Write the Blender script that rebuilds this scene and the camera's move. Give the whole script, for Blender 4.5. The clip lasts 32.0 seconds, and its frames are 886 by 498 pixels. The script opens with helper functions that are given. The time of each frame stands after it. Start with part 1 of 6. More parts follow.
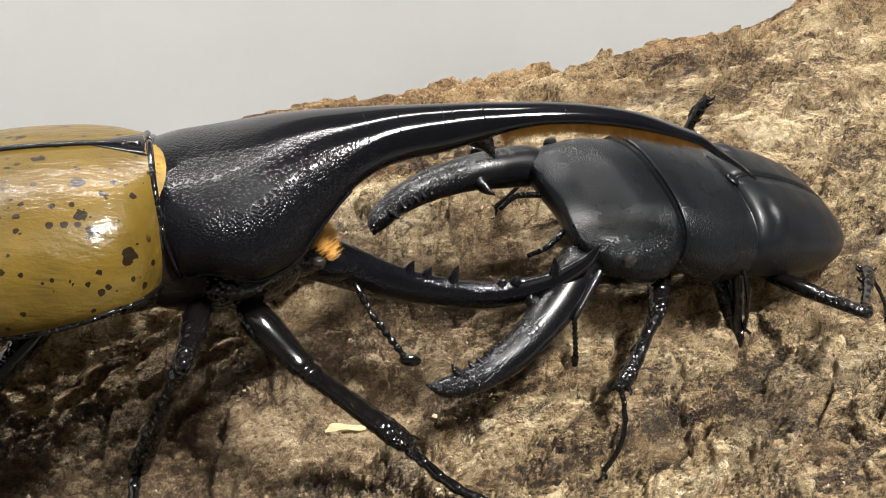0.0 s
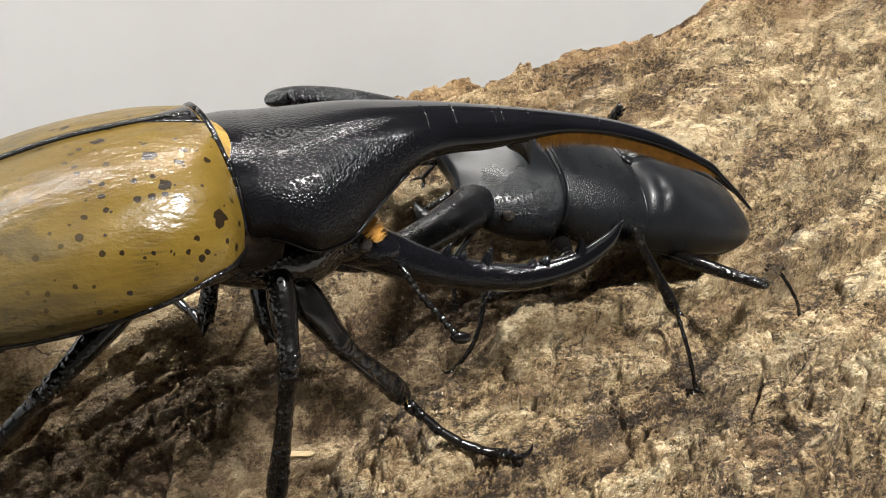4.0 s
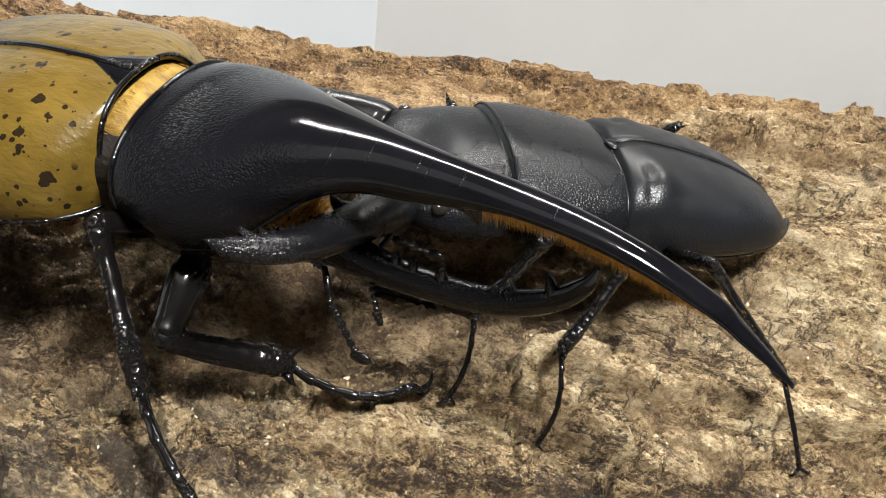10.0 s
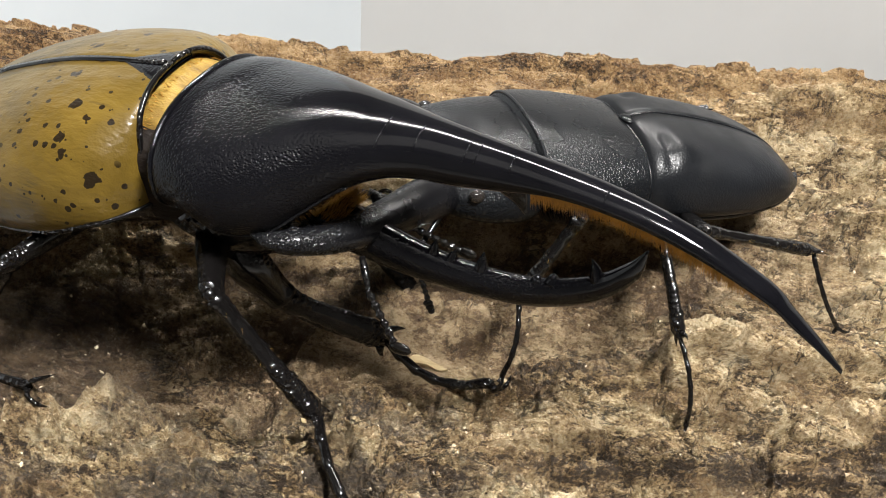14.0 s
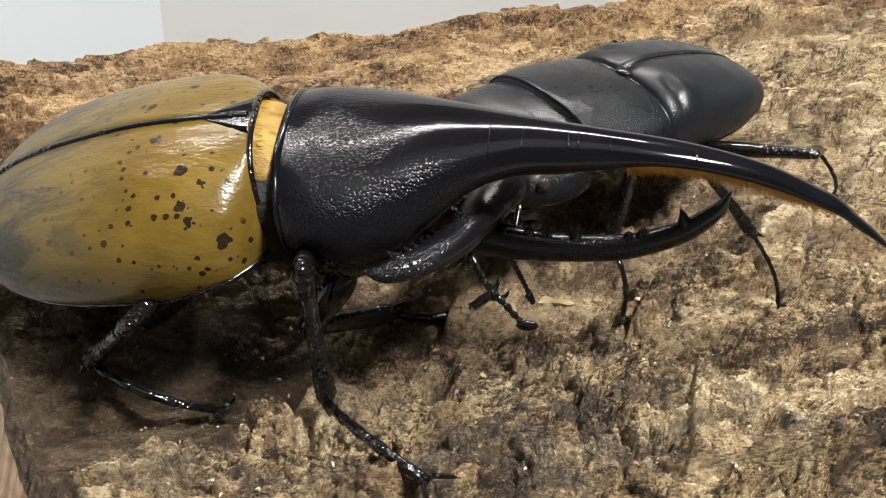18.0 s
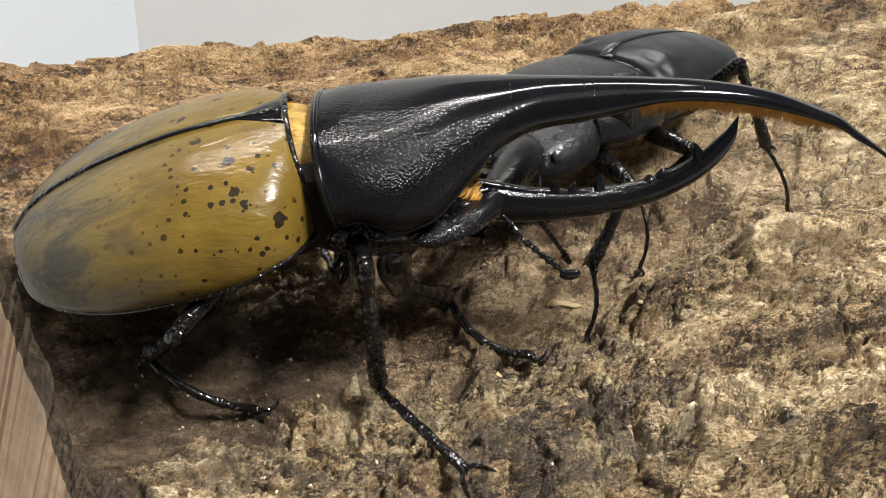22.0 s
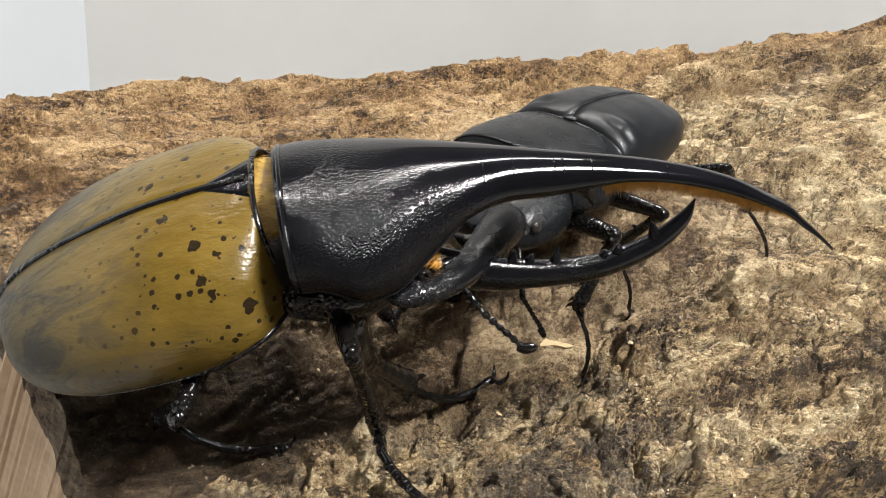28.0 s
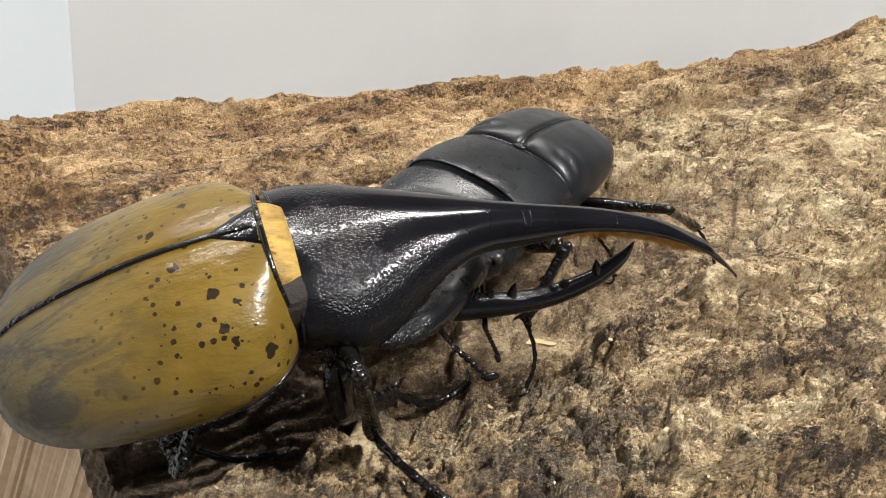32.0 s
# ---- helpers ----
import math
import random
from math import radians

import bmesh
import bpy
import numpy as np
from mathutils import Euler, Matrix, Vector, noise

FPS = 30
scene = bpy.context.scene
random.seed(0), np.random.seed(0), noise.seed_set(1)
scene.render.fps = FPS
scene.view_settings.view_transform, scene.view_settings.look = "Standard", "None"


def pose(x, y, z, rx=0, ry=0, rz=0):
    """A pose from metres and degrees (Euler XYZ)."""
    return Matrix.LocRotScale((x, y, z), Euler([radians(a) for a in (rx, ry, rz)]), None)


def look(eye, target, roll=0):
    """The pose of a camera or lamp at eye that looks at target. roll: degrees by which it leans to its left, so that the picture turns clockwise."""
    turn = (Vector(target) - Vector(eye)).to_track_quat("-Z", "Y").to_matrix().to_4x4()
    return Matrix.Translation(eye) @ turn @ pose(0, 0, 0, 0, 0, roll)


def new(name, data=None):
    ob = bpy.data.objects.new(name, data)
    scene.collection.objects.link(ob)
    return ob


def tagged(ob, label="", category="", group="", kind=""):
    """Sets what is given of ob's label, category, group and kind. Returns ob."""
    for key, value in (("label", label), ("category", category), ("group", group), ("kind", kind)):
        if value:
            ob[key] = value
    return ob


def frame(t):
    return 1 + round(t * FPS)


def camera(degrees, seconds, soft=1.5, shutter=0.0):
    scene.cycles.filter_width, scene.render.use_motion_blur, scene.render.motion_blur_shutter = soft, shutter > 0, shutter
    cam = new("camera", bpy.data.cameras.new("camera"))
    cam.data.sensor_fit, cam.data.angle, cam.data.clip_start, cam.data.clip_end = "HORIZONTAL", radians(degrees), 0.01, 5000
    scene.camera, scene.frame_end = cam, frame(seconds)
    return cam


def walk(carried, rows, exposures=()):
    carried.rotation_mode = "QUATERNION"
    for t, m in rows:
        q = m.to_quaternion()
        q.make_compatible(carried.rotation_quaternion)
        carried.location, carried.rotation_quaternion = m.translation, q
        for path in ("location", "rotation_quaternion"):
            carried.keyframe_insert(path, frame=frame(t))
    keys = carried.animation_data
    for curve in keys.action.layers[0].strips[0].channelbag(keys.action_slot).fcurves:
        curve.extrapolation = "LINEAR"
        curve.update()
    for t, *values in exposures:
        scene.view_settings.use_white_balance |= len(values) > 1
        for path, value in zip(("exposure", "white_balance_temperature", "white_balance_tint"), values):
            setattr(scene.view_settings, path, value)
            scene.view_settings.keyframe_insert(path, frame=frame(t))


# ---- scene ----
cam = camera(45.73, 32.0, soft=1.0, shutter=0.3)
CAMERA_PATH = [
    (0, 0.00861, -0.09489, 0.10067, 56.94, -2.63, -6.96),
    (0.5, 0.00910, -0.09298, 0.09983, 57.36, -2.21, -7.97),
    (1, 0.00905, -0.09420, 0.10008, 57.16, -2.35, -9.42),
    (1.5, 0.00759, -0.09970, 0.10128, 57.66, -2.08, -11.29),
    (2, 0.00652, -0.09640, 0.10350, 58.44, -2.16, -12.23),
    (2.5, 0.00694, -0.09183, 0.10129, 58.02, -1.94, -12.64),
    (3, 0.00465, -0.09171, 0.10158, 57.83, -2.09, -12.69),
    (3.5, 0.00583, -0.09220, 0.10156, 57.58, -2.49, -13.15),
    (4, 0.00641, -0.09562, 0.10274, 57.81, -2.20, -12.21),
    (4.5, 0.00739, -0.10266, 0.10499, 58.34, -1.57, -10.14),
    (5, 0.00942, -0.10918, 0.10631, 58.89, -0.96, -8.06),
    (5.5, 0.01314, -0.11108, 0.10473, 59.15, -0.69, -7.12),
    (6, 0.02273, -0.10750, 0.09733, 58.71, -4.05, -3.45),
    (6.5, 0.04393, -0.10765, 0.09257, 60.18, -4.55, 2.71),
    (7, 0.05618, -0.08920, 0.09028, 59.33, -4.82, 10.24),
    (7.5, 0.06423, -0.08463, 0.08915, 58.66, -5.04, 16.25),
    (8, 0.07292, -0.08758, 0.09481, 58.00, -5.73, 19.56),
    (8.5, 0.07633, -0.08187, 0.09683, 56.11, -6.08, 22.38),
    (9, 0.07787, -0.07782, 0.09798, 55.06, -5.99, 24.36),
    (9.5, 0.07876, -0.07581, 0.09996, 53.76, -6.03, 25.58),
    (10, 0.07617, -0.07601, 0.10236, 52.70, -5.81, 26.40),
    (10.5, 0.07537, -0.07980, 0.10540, 52.12, -5.87, 26.43),
    (11, 0.06879, -0.08017, 0.10797, 51.82, -5.73, 26.48),
    (11.5, 0.06702, -0.07785, 0.10802, 51.50, -5.72, 26.19),
    (12, 0.06467, -0.07854, 0.10892, 51.42, -5.35, 25.89),
    (12.5, 0.06313, -0.08047, 0.10966, 51.20, -5.00, 25.05),
    (13, 0.06237, -0.08312, 0.10872, 51.30, -4.64, 23.76),
    (13.5, 0.05584, -0.08815, 0.10737, 51.74, -4.18, 22.41),
    (14, 0.05050, -0.08898, 0.10452, 52.41, -3.46, 20.85),
    (14.5, 0.04432, -0.09124, 0.10333, 53.11, -2.45, 18.86),
    (15, 0.04028, -0.09094, 0.10287, 53.72, -1.45, 16.57),
    (15.5, 0.03150, -0.09732, 0.10132, 53.75, -0.88, 13.69),
    (16, 0.02397, -0.10177, 0.10264, 53.51, -1.14, 11.95),
    (16.5, 0.01288, -0.10734, 0.10640, 53.02, -1.76, 8.13),
    (17, 0.00230, -0.11192, 0.10999, 52.56, -2.41, 4.32),
    (17.5, -0.00372, -0.11340, 0.11077, 52.37, -2.71, 2.58),
    (18, -0.00845, -0.11188, 0.10777, 51.70, -3.16, 1.50),
    (18.5, -0.01068, -0.11261, 0.10881, 51.25, -3.33, 0.93),
    (19, -0.01113, -0.11444, 0.10956, 50.75, -3.61, 0.42),
    (19.5, -0.00952, -0.11539, 0.10862, 50.28, -3.68, 0.14),
    (20, -0.01130, -0.11555, 0.11003, 50.23, -3.89, 0.00),
    (20.5, -0.01282, -0.11386, 0.11008, 50.15, -3.91, 0.03),
    (21, -0.01360, -0.11340, 0.11063, 50.26, -4.17, -0.13),
    (21.5, -0.01872, -0.11440, 0.11172, 50.69, -4.47, -0.29),
    (22, -0.02009, -0.11716, 0.11519, 51.14, -4.94, -0.64),
    (22.5, -0.01875, -0.11355, 0.11555, 51.79, -5.67, -0.96),
    (23, -0.01935, -0.11194, 0.11539, 52.42, -6.19, -0.91),
    (23.5, -0.01980, -0.11394, 0.11733, 53.00, -6.60, -0.91),
    (24, -0.02105, -0.11557, 0.11928, 53.46, -6.72, -0.82),
    (24.5, -0.02014, -0.11402, 0.11879, 53.76, -6.90, -0.99),
    (25, -0.02004, -0.11363, 0.11889, 53.65, -6.94, -1.17),
    (25.5, -0.02057, -0.11379, 0.11928, 53.40, -7.04, -1.56),
    (26, -0.02162, -0.11419, 0.11929, 53.14, -7.14, -1.96),
    (26.5, -0.02306, -0.11453, 0.11827, 53.03, -7.19, -2.13),
    (27, -0.02626, -0.11492, 0.11478, 52.84, -7.41, -2.58),
    (27.5, -0.03293, -0.11907, 0.11786, 52.86, -7.71, -3.12),
    (28, -0.03399, -0.11914, 0.11837, 53.04, -8.09, -3.56),
    (28.5, -0.03454, -0.11970, 0.11863, 53.22, -8.44, -3.93),
    (29, -0.03453, -0.12003, 0.11926, 53.48, -8.64, -4.19),
    (29.5, -0.03570, -0.12133, 0.12009, 53.62, -8.71, -4.44),
    (30, -0.03545, -0.12340, 0.12118, 53.85, -8.61, -4.64),
    (30.5, -0.03596, -0.12482, 0.12137, 53.99, -8.44, -4.83),
    (31, -0.03735, -0.12620, 0.12115, 54.06, -8.29, -4.91),
    (31.5, -0.03748, -0.12785, 0.12351, 54.18, -8.23, -5.05),
    (32, -0.03909, -0.13079, 0.12450, 54.14, -8.25, -5.25),
]

walk(cam, [(t, pose(*p)) for t, *p in CAMERA_PATH])

# ---------------------------------------------------------------- light
world = bpy.data.worlds.new("room_light")
world.use_nodes = True
world.node_tree.nodes["Background"].inputs["Color"].default_value = (0.86, 0.93, 1.0, 1)
world.node_tree.nodes["Background"].inputs["Strength"].default_value = 0.02
scene.world = world
scene.view_settings.exposure = 0.0


def area_lamp(name, place, w, h, power, color):
    data = bpy.data.lights.new(name, "AREA")
    data.shape, data.size, data.size_y, data.energy, data.color = "RECTANGLE", w, h, power, color
    ob = new(name, data)
    ob.matrix_world = place
    return ob


area_lamp("tube_lamp_light", look((-0.13, 0.76, 0.88), (0.0, 0.03, 0.02)), 1.0, 0.05, 20.0, (1.0, 0.97, 0.93))
area_lamp("ceiling_lamp_light", look((0.42, -0.10, 0.95), (0.02, 0.04, 0.02)), 0.26, 0.16, 33.0, (1.0, 0.985, 0.96))
# added soft fill from above, no visible source; lifts the dark shadows
area_lamp("shadow_fill_light", pose(-0.1, -0.4, 1.66), 1.3, 1.0, 5.0, (1.0, 0.97, 0.92))


# ---------------------------------------------------------------- materials
def material(name):
    m = bpy.data.materials.new(name)
    m.use_nodes = True
    t = m.node_tree
    return m, t.nodes, t.links, t.nodes["Principled BSDF"]


def ramp(nodes, links, src, stops):
    r = nodes.new("ShaderNodeValToRGB")
    el = r.color_ramp.elements
    while len(el) < len(stops):
        el.new(0.5)
    for e, (p, c) in zip(el, stops):
        e.position, e.color = p, (*c, 1)
    links.new(src, r.inputs["Fac"])
    return r.outputs["Color"]


def coords(nodes, links, scale=(1, 1, 1), rot=(0, 0, 0)):
    tc, mp = nodes.new("ShaderNodeTexCoord"), nodes.new("ShaderNodeMapping")
    mp.inputs["Scale"].default_value, mp.inputs["Rotation"].default_value = scale, rot
    links.new(tc.outputs["Object"], mp.inputs["Vector"])
    return mp.outputs["Vector"]


def tex_noise(nodes, links, vec, scale, detail=6.0, rough=0.6, distortion=0.0):
    n = nodes.new("ShaderNodeTexNoise")
    n.inputs["Scale"].default_value, n.inputs["Detail"].default_value = scale, detail
    n.inputs["Roughness"].default_value, n.inputs["Distortion"].default_value = rough, distortion
    links.new(vec, n.inputs["Vector"])
    return n.outputs["Fac"]


def tex_cells(nodes, links, vec, scale, feature="F1", rand=1.0):
    n = nodes.new("ShaderNodeTexVoronoi")
    n.feature = feature
    n.inputs["Scale"].default_value, n.inputs["Randomness"].default_value = scale, rand
    links.new(vec, n.inputs["Vector"])
    return n


def mixed(nodes, links, fac, a, b, mode="MIX"):
    n = nodes.new("ShaderNodeMix")
    n.data_type, n.blend_type = "RGBA", mode
    for sock, v in ((n.inputs["Factor"], fac), (n.inputs["A"], a), (n.inputs["B"], b)):
        if isinstance(v, (int, float)):
            sock.default_value = v
        elif isinstance(v, tuple):
            sock.default_value = (*v, 1)
        else:
            links.new(v, sock)
    return n.outputs["Result"]


def maths(nodes, links, op, a, b=0.0):
    n = nodes.new("ShaderNodeMath")
    n.operation = op
    for sock, v in ((n.inputs[0], a), (n.inputs[1], b)):
        if isinstance(v, (int, float)):
            sock.default_value = v
        else:
            links.new(v, sock)
    return n.outputs[0]


def relief(nodes, links, bsdf, height, dist, strength=1.0, before=None):
    n = nodes.new("ShaderNodeBump")
    n.inputs["Distance"].default_value, n.inputs["Strength"].default_value = dist, strength
    links.new(height, n.inputs["Height"])
    if before is not None:
        links.new(before, n.inputs["Normal"])
    links.new(n.outputs["Normal"], bsdf.inputs["Normal"])
    links.new(n.outputs["Normal"], bsdf.inputs["Coat Normal"])
    return n.outputs["Normal"]


def make_bark():
    m, nd, lk, b = material("weathered_bark")
    yaw = (0, 0, -math.atan2(AX[1], AX[0]))
    long = coords(nd, lk, (1, 3.2, 3.2), yaw)
    free = coords(nd, lk)
    big = tex_noise(nd, lk, free, 26, 3, 0.55)
    flake = tex_noise(nd, lk, long, 70, 8, 0.66, 0.5)
    fine = tex_noise(nd, lk, long, 420, 7, 0.70)
    grit = tex_noise(nd, lk, free, 1500, 6, 0.75)
    crag = nd.new("ShaderNodeTexNoise")
    crag.noise_type = "RIDGED_MULTIFRACTAL"
    crag.inputs["Scale"].default_value, crag.inputs["Detail"].default_value = 330, 6
    crag.inputs["Roughness"].default_value, crag.inputs["Lacunarity"].default_value = 0.72, 2.1
    lk.new(coords(nd, lk, (0.55, 1.0, 1.0), yaw), crag.inputs["Vector"])
    # small chips, each with its own tone and height
    shove = nd.new("ShaderNodeTexNoise")
    shove.inputs["Scale"].default_value, shove.inputs["Detail"].default_value = 520, 4
    lk.new(long, shove.inputs["Vector"])
    pushed = nd.new("ShaderNodeVectorMath")
    pushed.operation = "MULTIPLY_ADD"
    pushed.inputs[1].default_value = (0.0034, 0.0034, 0.0034)
    lk.new(shove.outputs["Color"], pushed.inputs[0])
    lk.new(coords(nd, lk, (1, 1.9, 1.9), yaw), pushed.inputs[2])
    chips, chip_tone = [], None
    for scale, much in ((240, 0.30), (560, 0.44), (1250, 0.46)):
        bit = nd.new("ShaderNodeSeparateColor")
        lk.new(tex_cells(nd, lk, pushed.outputs[0], scale).outputs["Color"], bit.inputs[0])
        chips.append(bit.outputs[1])
        one = maths(nd, lk, "MULTIPLY", maths(nd, lk, "SUBTRACT", bit.outputs[0], 0.5), much)
        chip_tone = one if chip_tone is None else maths(nd, lk, "ADD", chip_tone, one)
    at = nd.new("ShaderNodeAttribute")
    at.attribute_name = "flake_hole_tone"
    tone = maths(nd, lk, "ADD", at.outputs["Fac"], maths(nd, lk, "MULTIPLY", maths(nd, lk, "SUBTRACT", flake, 0.5), 1.25))
    tone = maths(nd, lk, "ADD", tone, chip_tone)
    tone = maths(nd, lk, "ADD", tone, maths(nd, lk, "MULTIPLY", maths(nd, lk, "SUBTRACT", fine, 0.5), 0.7))
    tone = maths(nd, lk, "ADD", tone, maths(nd, lk, "MULTIPLY", maths(nd, lk, "SUBTRACT", grit, 0.5), 1.6))
    base = ramp(nd, lk, tone, [(0.02, (0.055, 0.036, 0.021)), (0.18, (0.19, 0.125, 0.064)), (0.40, (0.385, 0.275, 0.148)), (0.64, (0.53, 0.405, 0.232)), (0.98, (0.80, 0.68, 0.47))])
    tint = ramp(nd, lk, big, [(0.34, (0.80, 0.72, 0.64)), (0.46, (1.0, 0.96, 0.90)), (0.66, (1.08, 1.04, 0.97))])
    col = mixed(nd, lk, 1.0, base, tint, "MULTIPLY")
    rust = ramp(nd, lk, tex_noise(nd, lk, long, 42, 5, 0.6), [(0.52, (0, 0, 0)), (0.64, (1, 1, 1))])
    col = mixed(nd, lk, maths(nd, lk, "MULTIPLY", rust, 0.5), col, (0.29, 0.18, 0.09))
    # old brown outer bark left on the back of the log
    old = nd.new("ShaderNodeAttribute")
    old.attribute_name = "outer_bark"
    col = mixed(nd, lk, maths(nd, lk, "MULTIPLY", old.outputs["Fac"], 0.85), col, mixed(nd, lk, 1.0, col, (0.72, 0.58, 0.45), "MULTIPLY"))
    # grey-black weathered blocks
    sep = nd.new("ShaderNodeAttribute")
    sep.attribute_name = "dark_bark"
    dk = maths(nd, lk, "MULTIPLY", sep.outputs["Fac"], ramp(nd, lk, fine, [(0.42, (0.95, 0.95, 0.95)), (0.62, (0.45, 0.45, 0.45))]))
    col = mixed(nd, lk, dk, col, (0.098, 0.077, 0.058))
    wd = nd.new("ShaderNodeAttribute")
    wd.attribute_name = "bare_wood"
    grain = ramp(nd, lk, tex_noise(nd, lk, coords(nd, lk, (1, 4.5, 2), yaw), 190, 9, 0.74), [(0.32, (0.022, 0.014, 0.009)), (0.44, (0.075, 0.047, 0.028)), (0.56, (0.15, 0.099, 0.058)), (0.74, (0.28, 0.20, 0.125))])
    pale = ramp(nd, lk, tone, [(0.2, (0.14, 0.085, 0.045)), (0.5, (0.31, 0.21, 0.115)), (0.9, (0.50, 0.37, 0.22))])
    # bare wood takes the darker grain towards the sawn end
    dark_at = nd.new("ShaderNodeAttribute")
    dark_at.attribute_name = "dark_grain"
    col = mixed(nd, lk, maths(nd, lk, "MULTIPLY", wd.outputs["Fac"], 0.92), col, mixed(nd, lk, dark_at.outputs["Fac"], pale, grain))
    speck = tex_cells(nd, lk, free, 620)
    sp = ramp(nd, lk, speck.outputs["Distance"], [(0.08, (1, 1, 1)), (0.15, (0, 0, 0))])
    col = mixed(nd, lk, maths(nd, lk, "MULTIPLY", sp, 0.35), col, (0.70, 0.61, 0.46))
    # hairline splits across and along the grain
    ridge = tex_noise(nd, lk, coords(nd, lk, (1, 2.6, 2.6), yaw), 46, 7, 0.62, 0.3)
    gap = ramp(nd, lk, tex_noise(nd, lk, free, 60, 3, 0.5), [(0.46, (0, 0, 0)), (0.56, (1, 1, 1))])
    lines = maths(nd, lk, "MULTIPLY", ramp(nd, lk, ridge, [(0.482, (0, 0, 0)), (0.496, (1, 1, 1)), (0.504, (1, 1, 1)), (0.518, (0, 0, 0))]), gap)
    across = tex_noise(nd, lk, coords(nd, lk, (2.4, 0.8, 0.8), yaw), 60, 6, 0.6, 0.4)
    gap2 = ramp(nd, lk, tex_noise(nd, lk, free, 75, 2, 0.5), [(0.54, (0, 0, 0)), (0.62, (1, 1, 1))])
    lines = maths(nd, lk, "MAXIMUM", lines, maths(nd, lk, "MULTIPLY", ramp(nd, lk, across, [(0.488, (0, 0, 0)), (0.497, (1, 1, 1)), (0.503, (1, 1, 1)), (0.512, (0, 0, 0))]), gap2))
    col = mixed(nd, lk, maths(nd, lk, "MULTIPLY", lines, 0.85), col, (0.045, 0.03, 0.018))
    lk.new(col, b.inputs["Base Color"])
    lk.new(ramp(nd, lk, grit, [(0.35, (0.9, 0.9, 0.9)), (0.66, (0.30, 0.30, 0.30))]), b.inputs["Roughness"])
    b.inputs["Specular IOR Level"].default_value = 0.45
    n0 = relief(nd, lk, b, crag.outputs["Fac"], 0.0016, 1.0)
    for h, d in zip(chips, (0.0018, 0.0012, 0.0007)):
        n0 = relief(nd, lk, b, h, d, 1.0, n0)
    n1 = relief(nd, lk, b, flake, 0.0030, 1.0, n0)
    n2 = relief(nd, lk, b, fine, 0.0024, 1.0, n1)
    n3 = relief(nd, lk, b, grit, 0.0010, 1.0, n2)
    relief(nd, lk, b, maths(nd, lk, "SUBTRACT", 1.0, lines), 0.0018, 1.0, n3)
    return m


def make_crumb():
    m, nd, lk, b = material("bark_crumb")
    geo = nd.new("ShaderNodeNewGeometry")
    lk.new(ramp(nd, lk, geo.outputs["Random Per Island"], [(0.0, (0.07, 0.045, 0.028)), (0.35, (0.22, 0.15, 0.085)), (0.7, (0.42, 0.32, 0.20)), (1.0, (0.66, 0.57, 0.42))]), b.inputs["Base Color"])
    b.inputs["Roughness"].default_value = 0.85
    return m


def make_chitin(name, base, rough, stipple, bump=0.00008, coat=0.5, patch=None, spec=0.2):
    """Hard wing case or shell: dark, glossy, with fine pits that come and go, dust and light scratches."""
    m, nd, lk, b = material(name)
    free = coords(nd, lk)
    n = tex_noise(nd, lk, free, 60, 5, 0.6)
    lk.new(mixed(nd, lk, ramp(nd, lk, n, [(0.4, (0, 0, 0)), (0.7, (1, 1, 1))]), base, tuple(1.7 * c for c in base)), b.inputs["Base Color"])
    lk.new(ramp(nd, lk, tex_noise(nd, lk, free, 140, 6, 0.65), [(0.3, (rough * 0.75,) * 3), (0.7, (rough * 1.4,) * 3)]), b.inputs["Roughness"])
    pits = tex_cells(nd, lk, free, stipple)
    pit = ramp(nd, lk, pits.outputs["Distance"], [(0.10, (0, 0, 0)), (0.62, (1, 1, 1))])
    where = ramp(nd, lk, tex_noise(nd, lk, free, 55, 2, 0.5), [(0.42, (0, 0, 0)), (0.6, (1, 1, 1))])
    amount = maths(nd, lk, "MULTIPLY", pit, where)
    if patch is not None:
        at = nd.new("ShaderNodeAttribute")
        at.attribute_name = patch
        amount = maths(nd, lk, "MULTIPLY", pit, at.outputs["Fac"])
        dull = mixed(nd, lk, at.outputs["Fac"], ramp(nd, lk, n, [(0.3, (rough * 0.8,) * 3), (0.7, (rough * 1.3,) * 3)]), (max(rough, 0.23),) * 3)
        lk.new(dull, b.inputs["Roughness"])
        lk.new(maths(nd, lk, "MULTIPLY", maths(nd, lk, "SUBTRACT", 1.0, at.outputs["Fac"]), coat), b.inputs["Coat Weight"])
    relief(nd, lk, b, amount, bump, 1.0)
    if patch is None:
        b.inputs["Coat Weight"].default_value = coat
    b.inputs["Coat Roughness"].default_value = 0.05
    b.inputs["Specular IOR Level"].default_value = spec
    return m


